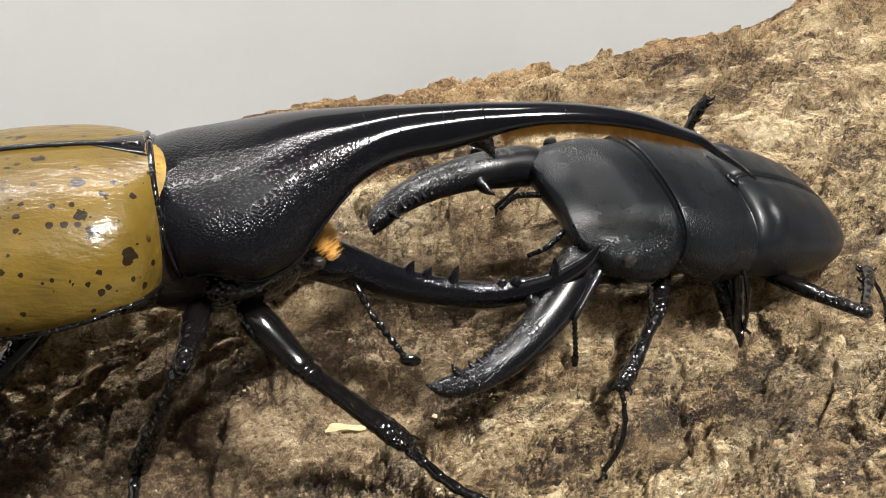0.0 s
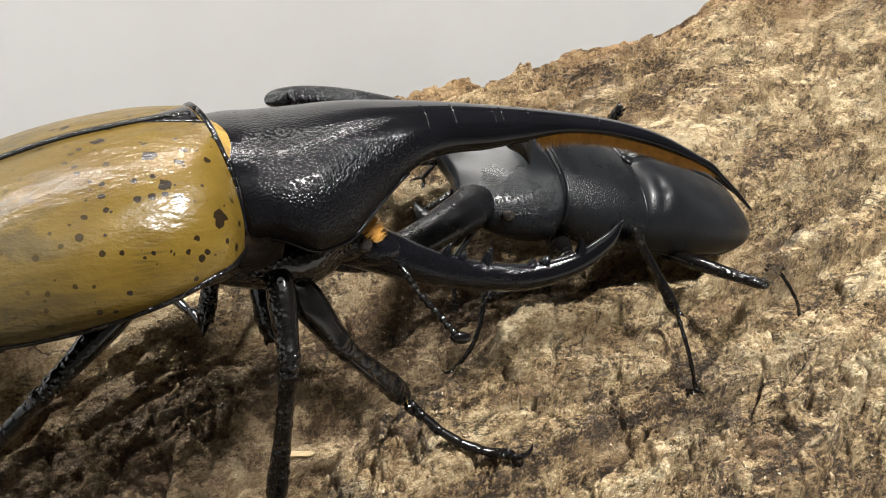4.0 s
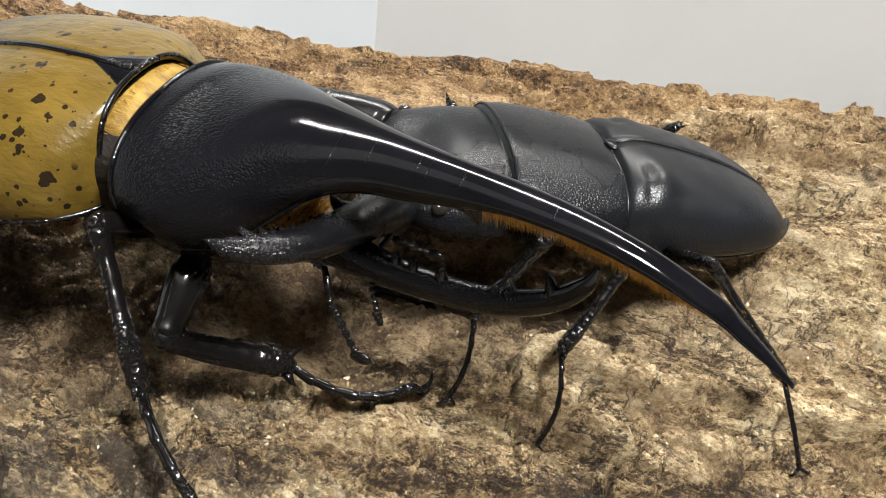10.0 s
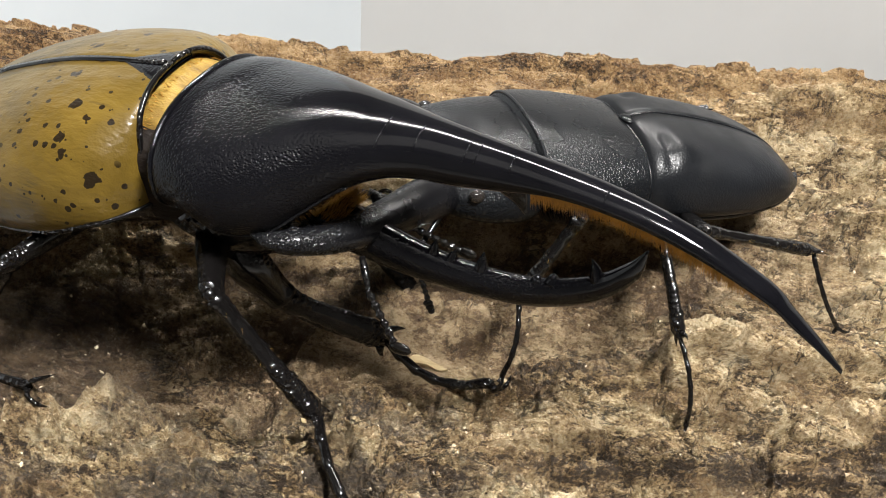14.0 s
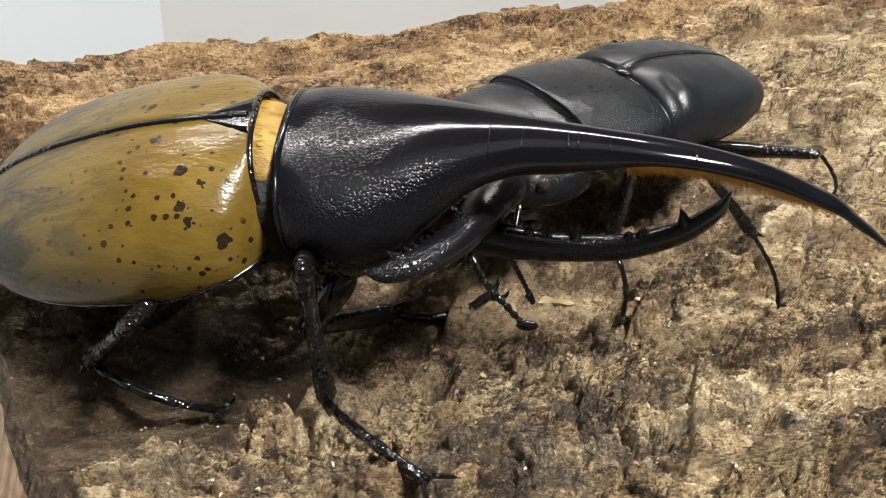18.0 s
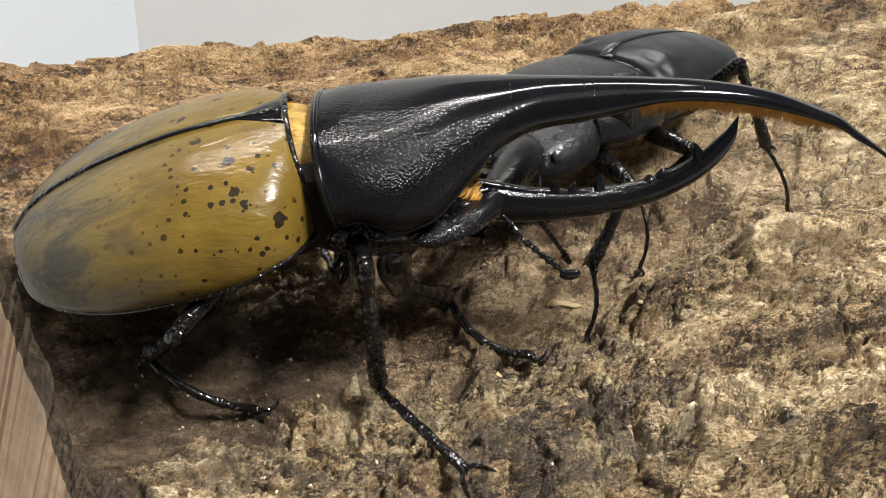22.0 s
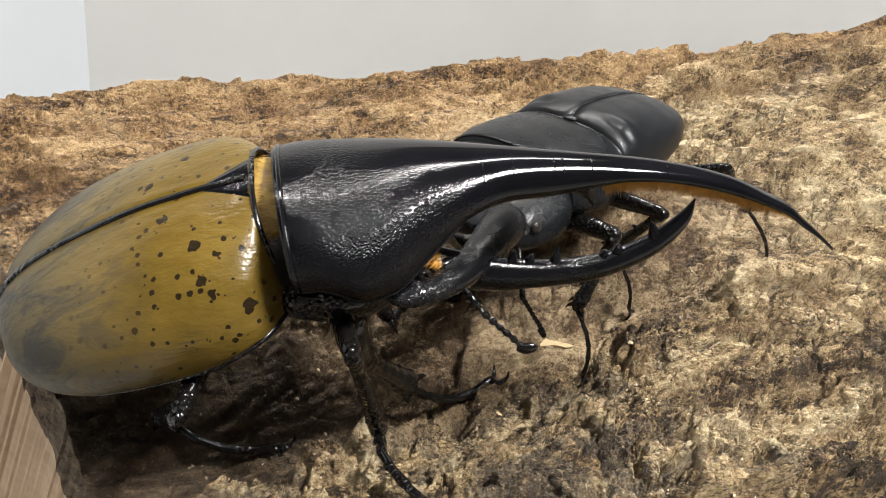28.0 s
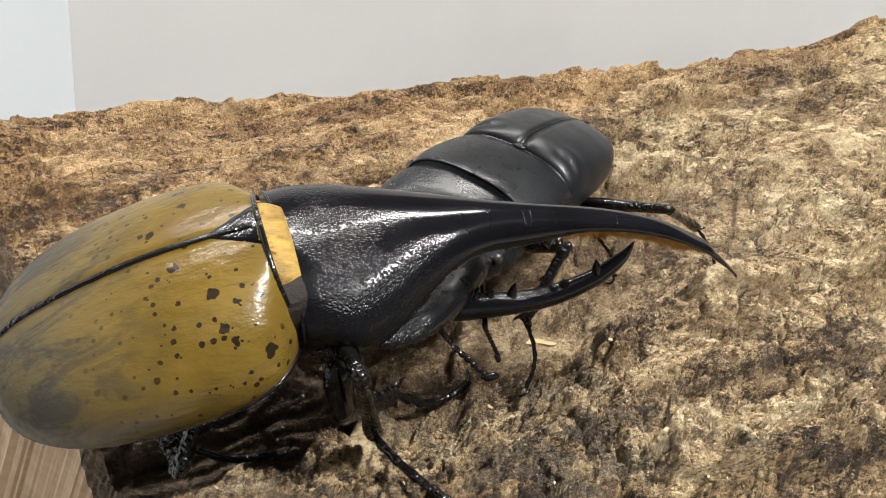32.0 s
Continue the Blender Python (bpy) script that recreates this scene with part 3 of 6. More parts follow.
def bark_relief(a, s):
    """Fine relief of the bark in millimetres, and the tone of each flake, with shade painted into the insect hole."""
    wa, ws = a + 6 * (fbm(a / 16, s / 9, 3, 3) - 0.5), s + 4.5 * (fbm(a / 13, s / 9, 5, 4) - 0.5)
    jig = 0.9 * (fbm(a / 2.2, s / 1.6, 8, 3, 0.6) - 0.5)
    floor_part = groove_floor(a, s)
    rubble = rubble_zone(a, s)
    # long plates, lying over one another along the log
    e1, v1, f1 = facets((wa + jig) / 30, (ws + jig) / 11, 1, 0.9)
    e2, v2, f2 = facets((wa + 1.4 * jig) / 12, (ws + 1.2 * jig) / 5.2, 4, 1.2)
    e3, v3, f3 = facets((a + 0.3 * s + jig) / 4.6, (s + jig) / 2.9, 7, 1.6)
    e5, v5, f5 = facets((a + 0.5 * s) / 1.9, (s - 0.3 * a) / 1.35, 2, 1.4)
    z = 3.2 * f1 - 1.8 * (1 - smooth(0, 0.045, e1))
    z = z + (1.35 + 0.6 * rubble) * f2 - (0.5 + 2.0 * rubble) * (1 - smooth(0, 0.09, e2))
    z = z + (0.5 + 1.1 * rubble) * f3 - (0.08 + 1.2 * rubble) * (1 - smooth(0, 0.14, e3))
    z = z + (0.14 + 0.30 * rubble) * f5 * smooth(0, 0.2, e5)
    # ledges where one layer breaks off over the next
    lay = fbm((wa + 0.6 * jig) / 58, (ws + 0.5 * jig) / 13, 9, 3, 0.42) + 0.012 * jig
    steps = terrace(11 * lay, 0.90)
    z = z + 2.5 * (steps - 5.5) * (1 - 0.35 * rubble) * (0.55 + 0.7 * fbm(a / 40, s / 25, 6, 2))
    # shingled layers: each breaks off in a drop towards the front, and comes and goes along the log
    u = (ws + 0.7 * jig) / 10.5 + 1.5 * fbm(wa / 45, ws / 34, 11, 2)
    drop = 1 - (u - np.floor(u))
    there = smooth(0.42, 0.56, fbm(wa / 34 + 3.7 * np.floor(u), ws / 60, 2, 3))
    z = z + 3.4 * (drop ** 1.6) * smooth(0.0, 0.05, 1 - drop) * there * (1 - 0.5 * rubble) - 0.8
    # splits along the grain
    c1 = abs(2 * fbm(wa / 44, ws / 6.5, 10, 4, 0.5) - 1)
    c2 = abs(2 * fbm(wa / 8, ws / 20, 0, 4, 0.55) - 1)
    z = z - 3.0 * (1 - smooth(0.0, 0.03, c1)) * smooth(0.40, 0.54, fbm(a / 26, s / 18, 1, 2)) - 1.8 * (1 - smooth(0.0, 0.022, c2)) * smooth(0.5, 0.62, fbm(a / 20, s / 20, 3, 2))
    rock, amp = 0.0, 1.0
    for o, k in enumerate((0, 3, 6, 9, 11, 4)):
        rock, amp = rock + amp * (0.5 - abs(2 * vnoise((a + 0.4 * s) * 2**o / 13 + 7 * o, (s - 0.2 * a) * 2**o / 6, k) - 1)), amp * 0.58
    z = z + (0.9 + 1.2 * rubble) * rock
    layer = TABS[5][np.floor(11 * lay).astype(int) % 256, 3] - 0.5
    tone = 0.50 + 0.34 * (v1 - 0.5) + 0.26 * (v2 - 0.5) + (0.07 + 0.30 * rubble) * (v3 - 0.5) + (0.06 + 0.20 * rubble) * (v5 - 0.5) - 0.08 * rubble + 0.30 * layer
    # shade of the insect hole, painted dark into the tone
    tone = tone - 1.2 * np.exp(-((((a - 137.7) / 4.8) ** 2 + ((s - 35.5) / 1.2) ** 2) ** 3))
    rough = (1 - 0.35 * floor_part) * (1 - 0.30 * smooth(45, 80, s)) * (1 - 0.75 * np.exp(-(((a - 130) / 24) ** 2 + ((s - 31) / 13) ** 2)))
    return rough * z + 2.0 * (fbm(a / 22, s / 12, 2, 4) - 0.5), tone


def dark_blocks(a, s):
    """Which chunks are weathered grey-black."""
    e, v, ux, uy = cells((a + 0.3 * s) / 5.5, s / 3.6, 6)
    e2, v2, _, _ = cells(a / 17, s / 7, 3)
    spots = sum(np.exp(-(((a - p) / u) ** 2 + ((s - q) / w) ** 2)) for p, q, u, w in ((2, -20, 9, 5), (-9, -21, 9, 5), (32, -31.6, 6, 3), (16, -11, 5, 3), (133, -6.5, 10, 4), (-17, 14, 14, 7), (-9, 29, 12, 6)))
    zone = np.clip(0.5 * dark_zone(a, s) + 0.2 * rubble_zone(a, s) + 1.1 * spots, 0, 1)
    return np.clip(zone * smooth(0.50, 0.60, 0.6 * v + 0.4 * v2 + 0.18 * zone - 0.06) + 0.4 * smooth(0.90, 0.94, v2) * (1 - smooth(60, 90, s)), 0, 1) * smooth(0, 0.06, e)


def log_height(x, y):
    a, s = AX[0] * x + AX[1] * y, SX[0] * x + SX[1] * y
    z = log_base(x, y) + bark_relief(a, s)[0]
    # crumbly outer bark near the broken end
    db = dark_zone(a, s)
    e4, v4, f4 = facets((a + s) / 3.3, (s - a) / 2.5, 9, 1.3)
    z = z + db * (1.0 * f4 - 0.7 * (1 - smooth(0, 0.15, e4)))
    # worn saddle along the near ridge
    z = z - 4.4 * np.exp(-(((s + 6) / 7) ** 2)) * smooth(-52, -40, a) * (1 - smooth(40, 60, a))
    # broken ledges that drop towards the front
    wob = 1.6 * (fbm(a / 7, s / 9, 4, 3) - 0.5)
    for line, high, lo, hi in ((((50, 62, 70, 76, 84, 91, 98, 104, 139, 200), (1, -1, -3, -4.6, -3.7, -3.9, -5.8, -7.8, -11, -14)), 4.4, 58, 190), (((5, 15, 22, 30, 40, 50, 90), (-26, -29, -32, -35, -37.5, -40, -44)), 3.6, 12, 90)):
        d = s - np.interp(a, *line) + wob
        z = z + (high * smooth(-0.35, 0.45, d) * np.exp(-np.maximum(d, 0) / 11) - 1.0 * np.exp(-(((d + 1.2) / 1.6) ** 2))) * smooth(lo - 5, lo + 4, a) * (1 - smooth(hi - 30, hi, a))
    d = a - (25.5 + 0.95 * (s + 18.4)) + 0.7 * wob
    z = z + 2.2 * smooth(-0.3, 0.3, d) * np.exp(-np.maximum(d, 0) / 9) * smooth(-31, -28, s) * (1 - smooth(-18, -15, s))
    # insect hole on the crest
    z = z - 8 * np.exp(-((((a - 137.7) / 5.2) ** 2 + ((s - 35.5) / 1.6) ** 2) ** 4))
    return z


def dark_zone(a, s):
    return (1 - smooth(34, 60, s)) * smooth(0.48, 0.72, fbm(a / 16, s / 12, 8) + 0.33 * (1 - smooth(-30, 40, a)) * (1 - smooth(-2, 10, s)) - 0.25 * smooth(10, 60, a))


def build_log():
    a0 = -61.0
    # denser grid near the beetles
    av = np.concatenate([np.arange(a0, 135, 0.29), np.arange(135, 160, 0.5), np.arange(160, 250, 1.0), np.arange(250, 470, 3.0)])
    sv = np.concatenate([np.arange(-120, -62, 2.5), np.arange(-62, 62, 0.29), np.arange(62, 186, 0.6)])
    A, S = np.meshgrid(av, sv, indexing="ij")
    jag = 1.6 * (fbm(S / 6, S * 0 + 3, 2, 4) - 0.5) * np.exp(-(A - a0) / 3)
    Aj = A + jag
    X, Y = AX[0] * Aj + SX[0] * S, AX[1] * Aj + SX[1] * S
    Z = log_height(X, Y)
    na, ns = A.shape
    V = np.stack([X, Y, Z], -1).reshape(-1, 3) * MM
    idx = np.arange(na * ns).reshape(na, ns)
    F = np.stack([idx[:-1, :-1], idx[1:, :-1], idx[1:, 1:], idx[:-1, 1:]], -1).reshape(-1, 4)
    me = bpy.data.meshes.new("bark_surface")
    me.vertices.add(len(V))
    me.vertices.foreach_set("co", V.ravel())
    me.loops.add(F.size)
    me.loops.foreach_set("vertex_index", F.ravel())
    me.polygons.add(len(F))
    me.polygons.foreach_set("loop_start", np.arange(0, F.size, 4))
    me.update(calc_edges=True)
    at = me.attributes.new("dark_bark", "FLOAT", "POINT")
    at.data.foreach_set("value", dark_blocks(A, S).ravel().astype(np.float32))
    at = me.attributes.new("flake_hole_tone", "FLOAT", "POINT")
    at.data.foreach_set("value", bark_relief(A, S)[1].ravel().astype(np.float32))
    at = me.attributes.new("outer_bark", "FLOAT", "POINT")
    at.data.foreach_set("value", smooth(38, 85, S + 30 * (fbm(A / 30, S / 16, 4, 3) - 0.5)).ravel().astype(np.float32))
    at = me.attributes.new("dark_grain", "FLOAT", "POINT")
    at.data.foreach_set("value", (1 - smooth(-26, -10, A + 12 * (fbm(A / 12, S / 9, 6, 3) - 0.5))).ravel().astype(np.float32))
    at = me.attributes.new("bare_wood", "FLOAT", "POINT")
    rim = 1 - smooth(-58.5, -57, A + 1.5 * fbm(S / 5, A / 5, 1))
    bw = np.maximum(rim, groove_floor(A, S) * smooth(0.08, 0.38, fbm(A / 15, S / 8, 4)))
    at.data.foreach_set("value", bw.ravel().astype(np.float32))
    log = tagged(new("log"), "weathered brown bark log with broken flakes and a sawn end", "log")
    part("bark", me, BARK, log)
    # sawn end: the cut bark layer with saw marks, then pale wood, both leaning out towards the foot
    top = V.reshape(na, ns, 3)[0]
    low = ZT
    lean = lambda p, h, k: (p[0] - AX[0] * 0.3 * h + AX[0] * k, p[1] - AX[1] * 0.3 * h + AX[1] * k, p[2] - h)
    rnd = np.random.RandomState(4)
    saw = [np.interp(np.arange(ns), np.arange(0, ns + 3, 3), rnd.rand(len(np.arange(0, ns + 3, 3)))) for _ in range(5)]
    rows = [top] + [[lean(p, 0.0072 * (i + 1) / 5 + 0.0008 * (saw[4][j] - 0.5), 0.0006 * (saw[i][j] - 0.5)) for j, p in enumerate(top)] for i in range(5)]
    vs = [tuple(p) for r in rows for p in r]
    part("bark_section", mesh_of("bark_section", vs, [(i * ns + j, i * ns + j + 1, (i + 1) * ns + j + 1, (i + 1) * ns + j) for i in range(5) for j in range(ns - 1)]), ENDGRAIN, log, "cut bark layer with saw marks", True)
    vs = [tuple(p) for p in rows[5]] + [lean(p, p[2] - low, 0) for p in top]
    part("sawn_wood", mesh_of("sawn_wood", vs, [(j, j + 1, ns + j + 1, ns + j) for j in range(ns - 1)]), CUTWOOD, log, "pale sawn wood of the log end", True)
    for nm, edge in (("near_flank", V.reshape(na, ns, 3)[:, 0]), ("far_flank", V.reshape(na, ns, 3)[:, -1])):
        k = len(edge)
        vs = [tuple(p) for p in edge] + [(p[0], p[1], low) for p in edge]
        part(nm, mesh_of(nm, vs, [(j, j + 1, k + j + 1, k + j) for j in range(k - 1)]), BARK, log)
    return log


build_log()


def on_log(x, y):
    return float(log_height(np.array([x]), np.array([y]))[0])


def wood_chip(x, y, length, width, yaw):
    n = 9
    up, dn = [], []
    for i in range(n):
        k = i / (n - 1)
        w = width * (math.sin(math.pi * min(1, 0.12 + 0.9 * k)) ** 0.7) * (1 + 0.3 * math.sin(9 * k))
        c = (length * (k - 0.5), 0.6 * math.sin(5 * k), 0.25 + 0.5 * abs(k - 0.5))
        up += [(c[0], c[1] - w / 2, c[2] + 0.35), (c[0], c[1] + w / 2, c[2] + 0.25)]
        dn += [(c[0], c[1] - w / 2, c[2] - 0.1), (c[0], c[1] + w / 2, c[2] - 0.15)]
    vs = [(p[0] * MM, p[1] * MM, p[2] * MM) for p in up + dn]
    o = len(up)
    fs = []
    for i in range(n - 1):
        a = 2 * i
        fs += [(a, a + 2, a + 3, a + 1), (o + a + 1, o + a + 3, o + a + 2, o + a), (a, o + a, o + a + 2, a + 2), (a + 1, a + 3, o + a + 3, o + a + 1)]
    ob = part("wood_chip", mesh_of("wood_chip", vs, fs), CHIP, None, "", True)
    ob.matrix_world = pose(x * MM, y * MM, (on_log(x, y) + 0.3) * MM, 4, 3, yaw)
    return tagged(ob, "pale splinter of wood lying on the bark", "wood chip", "chips on the log")


wood_chip(13.3, 20.6, 6.6, 1.6, 12)
wood_chip(0.2, 4.2, 3.4, 1.2, -6)


def build_crumbs():
    rnd = random.Random(5)
    pieces = []
    for _ in range(2600):
        x, y = rnd.uniform(-55, 130), rnd.uniform(-48, 70)
        a = AX[0] * x + AX[1] * y
        if a < -58:
            continue
        r = rnd.uniform(0.12, 0.38) * (1.7 if rnd.random() < 0.06 else 1)
        z = on_log(x, y)
        c = Vector((x, y, z + r * 0.4))
        m = Euler((rnd.uniform(0, 6), rnd.uniform(0, 6), rnd.uniform(0, 6))).to_matrix()
        q = [m @ Vector(p) for p in ((1.2 * r, 0, 0), (-1.1 * r, 0.3 * r, 0), (0.1 * r, 0.8 * r, 0), (0, -0.9 * r, 0.1 * r), (0.1 * r, 0, 0.5 * r), (0, 0, -0.5 * r))]
        pieces.append(([((c + p) * MM) for p in q], [(0, 2, 4), (2, 1, 4), (1, 3, 4), (3, 0, 4), (2, 0, 5), (1, 2, 5), (3, 1, 5), (0, 3, 5)]))
    ob = part("bark_crumbs", merged("bark_crumbs", pieces), CRUMB, None, "", True)
    tagged(ob, "loose tan and brown crumbs of bark and wood dust", "crumbs", kind="stuff")


build_crumbs()


# ---------------------------------------------------------------- beetles
def tilted(vs, deg, shift=0.0):
    c, s = math.cos(radians(deg)), math.sin(radians(deg))
    return [(p[0], c * p[1] - s * p[2] + shift * MM, s * p[1] + c * p[2]) for p in vs]


def placed(vf, deg, shift):
    return tilted(vf[0], deg, shift), vf[1]


def section(x, top, bot, w, e=2.2, n=56, low=0.45):
    """A ring across the body at x (mm): superellipse between top and bot, widest a little below the middle."""
    zc = bot + low * (top - bot)
    out = []
    for q in np.linspace(0, 2 * math.pi, n, endpoint=False):
        c, s = math.cos(q), math.sin(q)
        out.append((x * MM, w * math.copysign(abs(c) ** (2 / e), c) * MM, (zc + (top - zc if s > 0 else zc - bot) * math.copysign(abs(s) ** (2 / e), s)) * MM))
    return out


def body_loft(stations, count, e=2.2, n=56, low=0.45, roll=0.0):
    vs, fs = loft([section(*r[:4], e, n, low) for r in spline(stations, count)])
    return tilted(vs, roll), fs


def shell(stations, side, count, roll, e=2.4, zlow0=-5.0, turn=-28, sag=0.0, gap=0.12, shift=0.0, slant=0.0, lift=0.0):
    """One wing case: a curved shell from the seam over the back down to the flank."""
    rows, m = spline(stations, count), 30
    outer, inner = [], []
    for x, w, top in rows[:, :3]:
        zlow = zlow0 + sag * min(0.0, x + 8)
        for q in np.radians(np.linspace(90, turn + lift * float(1 - smooth(3, 24, -x)), m)):
            c, s = max(0.0, math.cos(q)), math.sin(q)
            h = top - zlow
            y, z = w * c ** (2 / e), zlow + h * math.copysign(abs(s) ** (2 / e), s) * (1 if s > 0 else 0.55)
            xs = x - slant * float(smooth(-2, 11, z) * (1 - smooth(5, 30, -x)))
            outer.append((xs, side * max(y, gap), z))
            inner.append((xs, side * max(y * 0.955, gap), zlow + (z - zlow) * 0.95))
    vs = [(p[0] * MM, p[1] * MM, p[2] * MM) for p in outer + inner]
    o, k = len(outer), len(rows)
    fs = []
    for i in range(k - 1):
        for j in range(m - 1):
            a, b, c2, d = i * m + j, i * m + j + 1, (i + 1) * m + j + 1, (i + 1) * m + j
            fs += [(a, b, c2, d), (o + d, o + c2, o + b, o + a)]
        fs += [(i * m, (i + 1) * m, o + (i + 1) * m, o + i * m), ((i + 1) * m - 1, o + (i + 1) * m - 1, o + (i + 2) * m - 1, (i + 2) * m - 1)]
    for j in range(m - 1):
        fs += [(j, o + j, o + j + 1, j + 1), ((k - 1) * m + j, (k - 1) * m + j + 1, o + (k - 1) * m + j + 1, o + (k - 1) * m + j)]
    if side < 0:
        fs = [f[::-1] for f in fs]
    edge = [np.array(outer[j]) for j in range(m)]
    seam = [np.array(outer[i * m]) for i in range(k)]
    rim = [np.array(outer[i * m + m - 1]) for i in range(k)]
    return (tilted(vs, roll, shift), fs), edge, seam, rim


def line_tube(pts, r, roll, shift=0.0, n=6):
    vs, fs = tube([tuple(p) for p in pts], [r] * len(pts), n, 2 * len(pts), 1.0, (0.2, 0.3, 1))
    return tilted(vs, roll, shift), fs


def float_attr(me, name, values):
    at = me.attributes.new(name, "FLOAT", "POINT")
    at.data.foreach_set("value", np.array(values, np.float32))


def rough_skin(piece, amp, k):
    """A surface with low warts and dents."""
    vs, fs = piece
    out = []
    for x, y, z in vs:
        n = math.sin(k * x + 2.1 * math.sin(0.6 * k * y + 1)) + math.sin(1.7 * k * x - 3 * math.sin(0.9 * k * z)) + 0.7 * math.sin(2.9 * k * x + 1.3 * k * y - k * z)
        g = 1 + amp * n
        out.append((x, y * g, z * g))
    return out, fs


def leg_meshes(l1, l2, l3, r, mat, spur, digging=False, toes=0.27):
    """Meshes of thigh, shin and foot, each along +x from its joint."""
    thigh = merged("femur", [tube([(-0.6, 0, 0), (0.1 * l1, 0, 0), (0.35 * l1, 0, 0.2), (0.8 * l1, 0, 0.1), (0.97 * l1, 0, 0), (l1 + 0.8, 0, 0)], [0.5 * r, 1.05 * r, 1.3 * r, 1.0 * r, 0.95 * r, 0.3 * r], 14, 26, 0.75),
                             ball((l1, 0, 0), (0.78 * r, 0.62 * r, 0.78 * r), 14, 10)])
    if digging:
        # broad, ridged digging shin with hooked teeth along its outer edge
        bits = [rough_skin(tube([(-0.7, 0, 0), (0.05 * l2, 0, 0), (0.2 * l2, 0, 0), (0.6 * l2, 0, -0.15), (0.86 * l2, 0, -0.25), (l2 + 0.2, 0, 0)], [0.5 * r, 0.85 * r, 0.74 * r, 0.86 * r, 0.92 * r, 0.4 * r], 16, 60, 0.7), 0.035, 2400)]
        bits.append(tube([(0.05 * l2, 0, 0.62 * r), (0.4 * l2, 0.1, 0.72 * r), (0.95 * l2, 0, 0.6 * r)], [0.16 * r, 0.2 * r, 0.12 * r], 8, 24))
        teeth = ((0.50, -1, 0.7), (0.72, -1, 1.1), (0.93, -1, 1.5), (0.97, 1, 0.9))
    else:
        bits = [rough_skin(tube([(-0.7, 0, 0), (0.06 * l2, 0, 0), (0.2 * l2, 0, -0.1), (0.6 * l2, 0, 0.15), (0.9 * l2, 0, 0), (l2 + 0.3, 0, 0)], [0.45 * r, 0.82 * r, 0.66 * r, 0.74 * r, 0.9 * r, 0.5 * r], 14, 60, 0.85), 0.04, 2000)]
        teeth = ((0.45, -1, 0.8), (0.68, -1, 1.1), (0.88, -1, 1.5), (0.97, 1, 1.1), (0.97, -1, 1.4))
    for k, sgn, ln in teeth:
        p = (k * l2, 0, sgn * 0.5 * r)
        bits.append(tube([p, (p[0] + 0.5 * spur * ln, 0.2, sgn * (0.6 * r + 0.5 * spur * ln)), (p[0] + 1.1 * spur * ln, 0.3, sgn * (0.6 * r + 0.75 * spur * ln))], [0.34 * r, 0.2 * r, 0.03], 6, 6))
    shin = merged("tibia", bits)
    seg, x, bits = 5, 0.0, []
    for i in range(seg):
        ln = l3 * (0.17 if i < 4 else 0.26)
        z = 0.9 * math.sin(math.pi * (x / l3)) * 0.17 * l3
        z2 = 0.9 * math.sin(math.pi * ((x + ln) / l3)) * 0.17 * l3
        bits.append(tube([(x - 0.1 * ln, 0, z), (x + 0.3 * ln, 0, z + 0.3 * (z2 - z)), (x + 0.85 * ln, 0, z2), (x + 1.04 * ln, 0, z2)], [0.85 * toes * r, 0.93 * toes * r, 1.08 * toes * r, 0.85 * toes * r], 8, 9))
        x += ln
    foot = merged("tarsus", bits)
    hooks = []
    for sg in (-1, 1):
        hooks.append(tube([(x, 0, z2), (x + 0.05 * l3, 0.05 * l3 * sg, z2 + 0.015 * l3), (x + 0.10 * l3, 0.09 * l3 * sg, z2 - 0.04 * l3), (x + 0.10 * l3, 0.11 * l3 * sg, z2 - 0.12 * l3)], [0.22 * r, 0.2 * r, 0.15 * r, 0.03], 6, 9))
    claw = merged("claw", hooks)
    rnd = random.Random(int(l1 * 10))
    rt, wy, ln = [], [], []
    for _ in range(14):
        k, sg = rnd.uniform(0.1, 0.95), rnd.choice((-1, 1))
        rt.append((k * l2, rnd.uniform(-0.4, 0.4) * r, sg * 0.55 * r))
        wy.append((0.7, rnd.uniform(-0.4, 0.4), sg))
        ln.append(rnd.uniform(0.4, 0.9) * spur)
    bristle = merged("bristles", [cone_hairs(rt, wy, ln, 0.05)])
    return dict(thigh=thigh, shin=shin, foot=foot, claw=claw, bristle=bristle, l=(l1, l2, l3), mat=mat)


def add_leg(thing, kit):
    """The moving parts of one leg."""
    out = []
    for nm, key in (("femur", "thigh"), ("tibia", "shin"), ("tarsus", "foot")):
        ob = new(nm, kit[key])
        if not kit[key].materials:
            kit[key].materials.append(kit["mat"])
            kit[key].polygons.foreach_set("use_smooth", [True] * len(kit[key].polygons))
        ob.parent = thing
        out.append(ob)
    for nm, key, up, mat in (("claw", "claw", out[2], kit["mat"]), ("bristles", "bristle", out[1], GOLD)):
        if not kit[key].materials:
            kit[key].materials.append(mat)
        ob = new(nm, kit[key])
        ob.parent = up
    return out


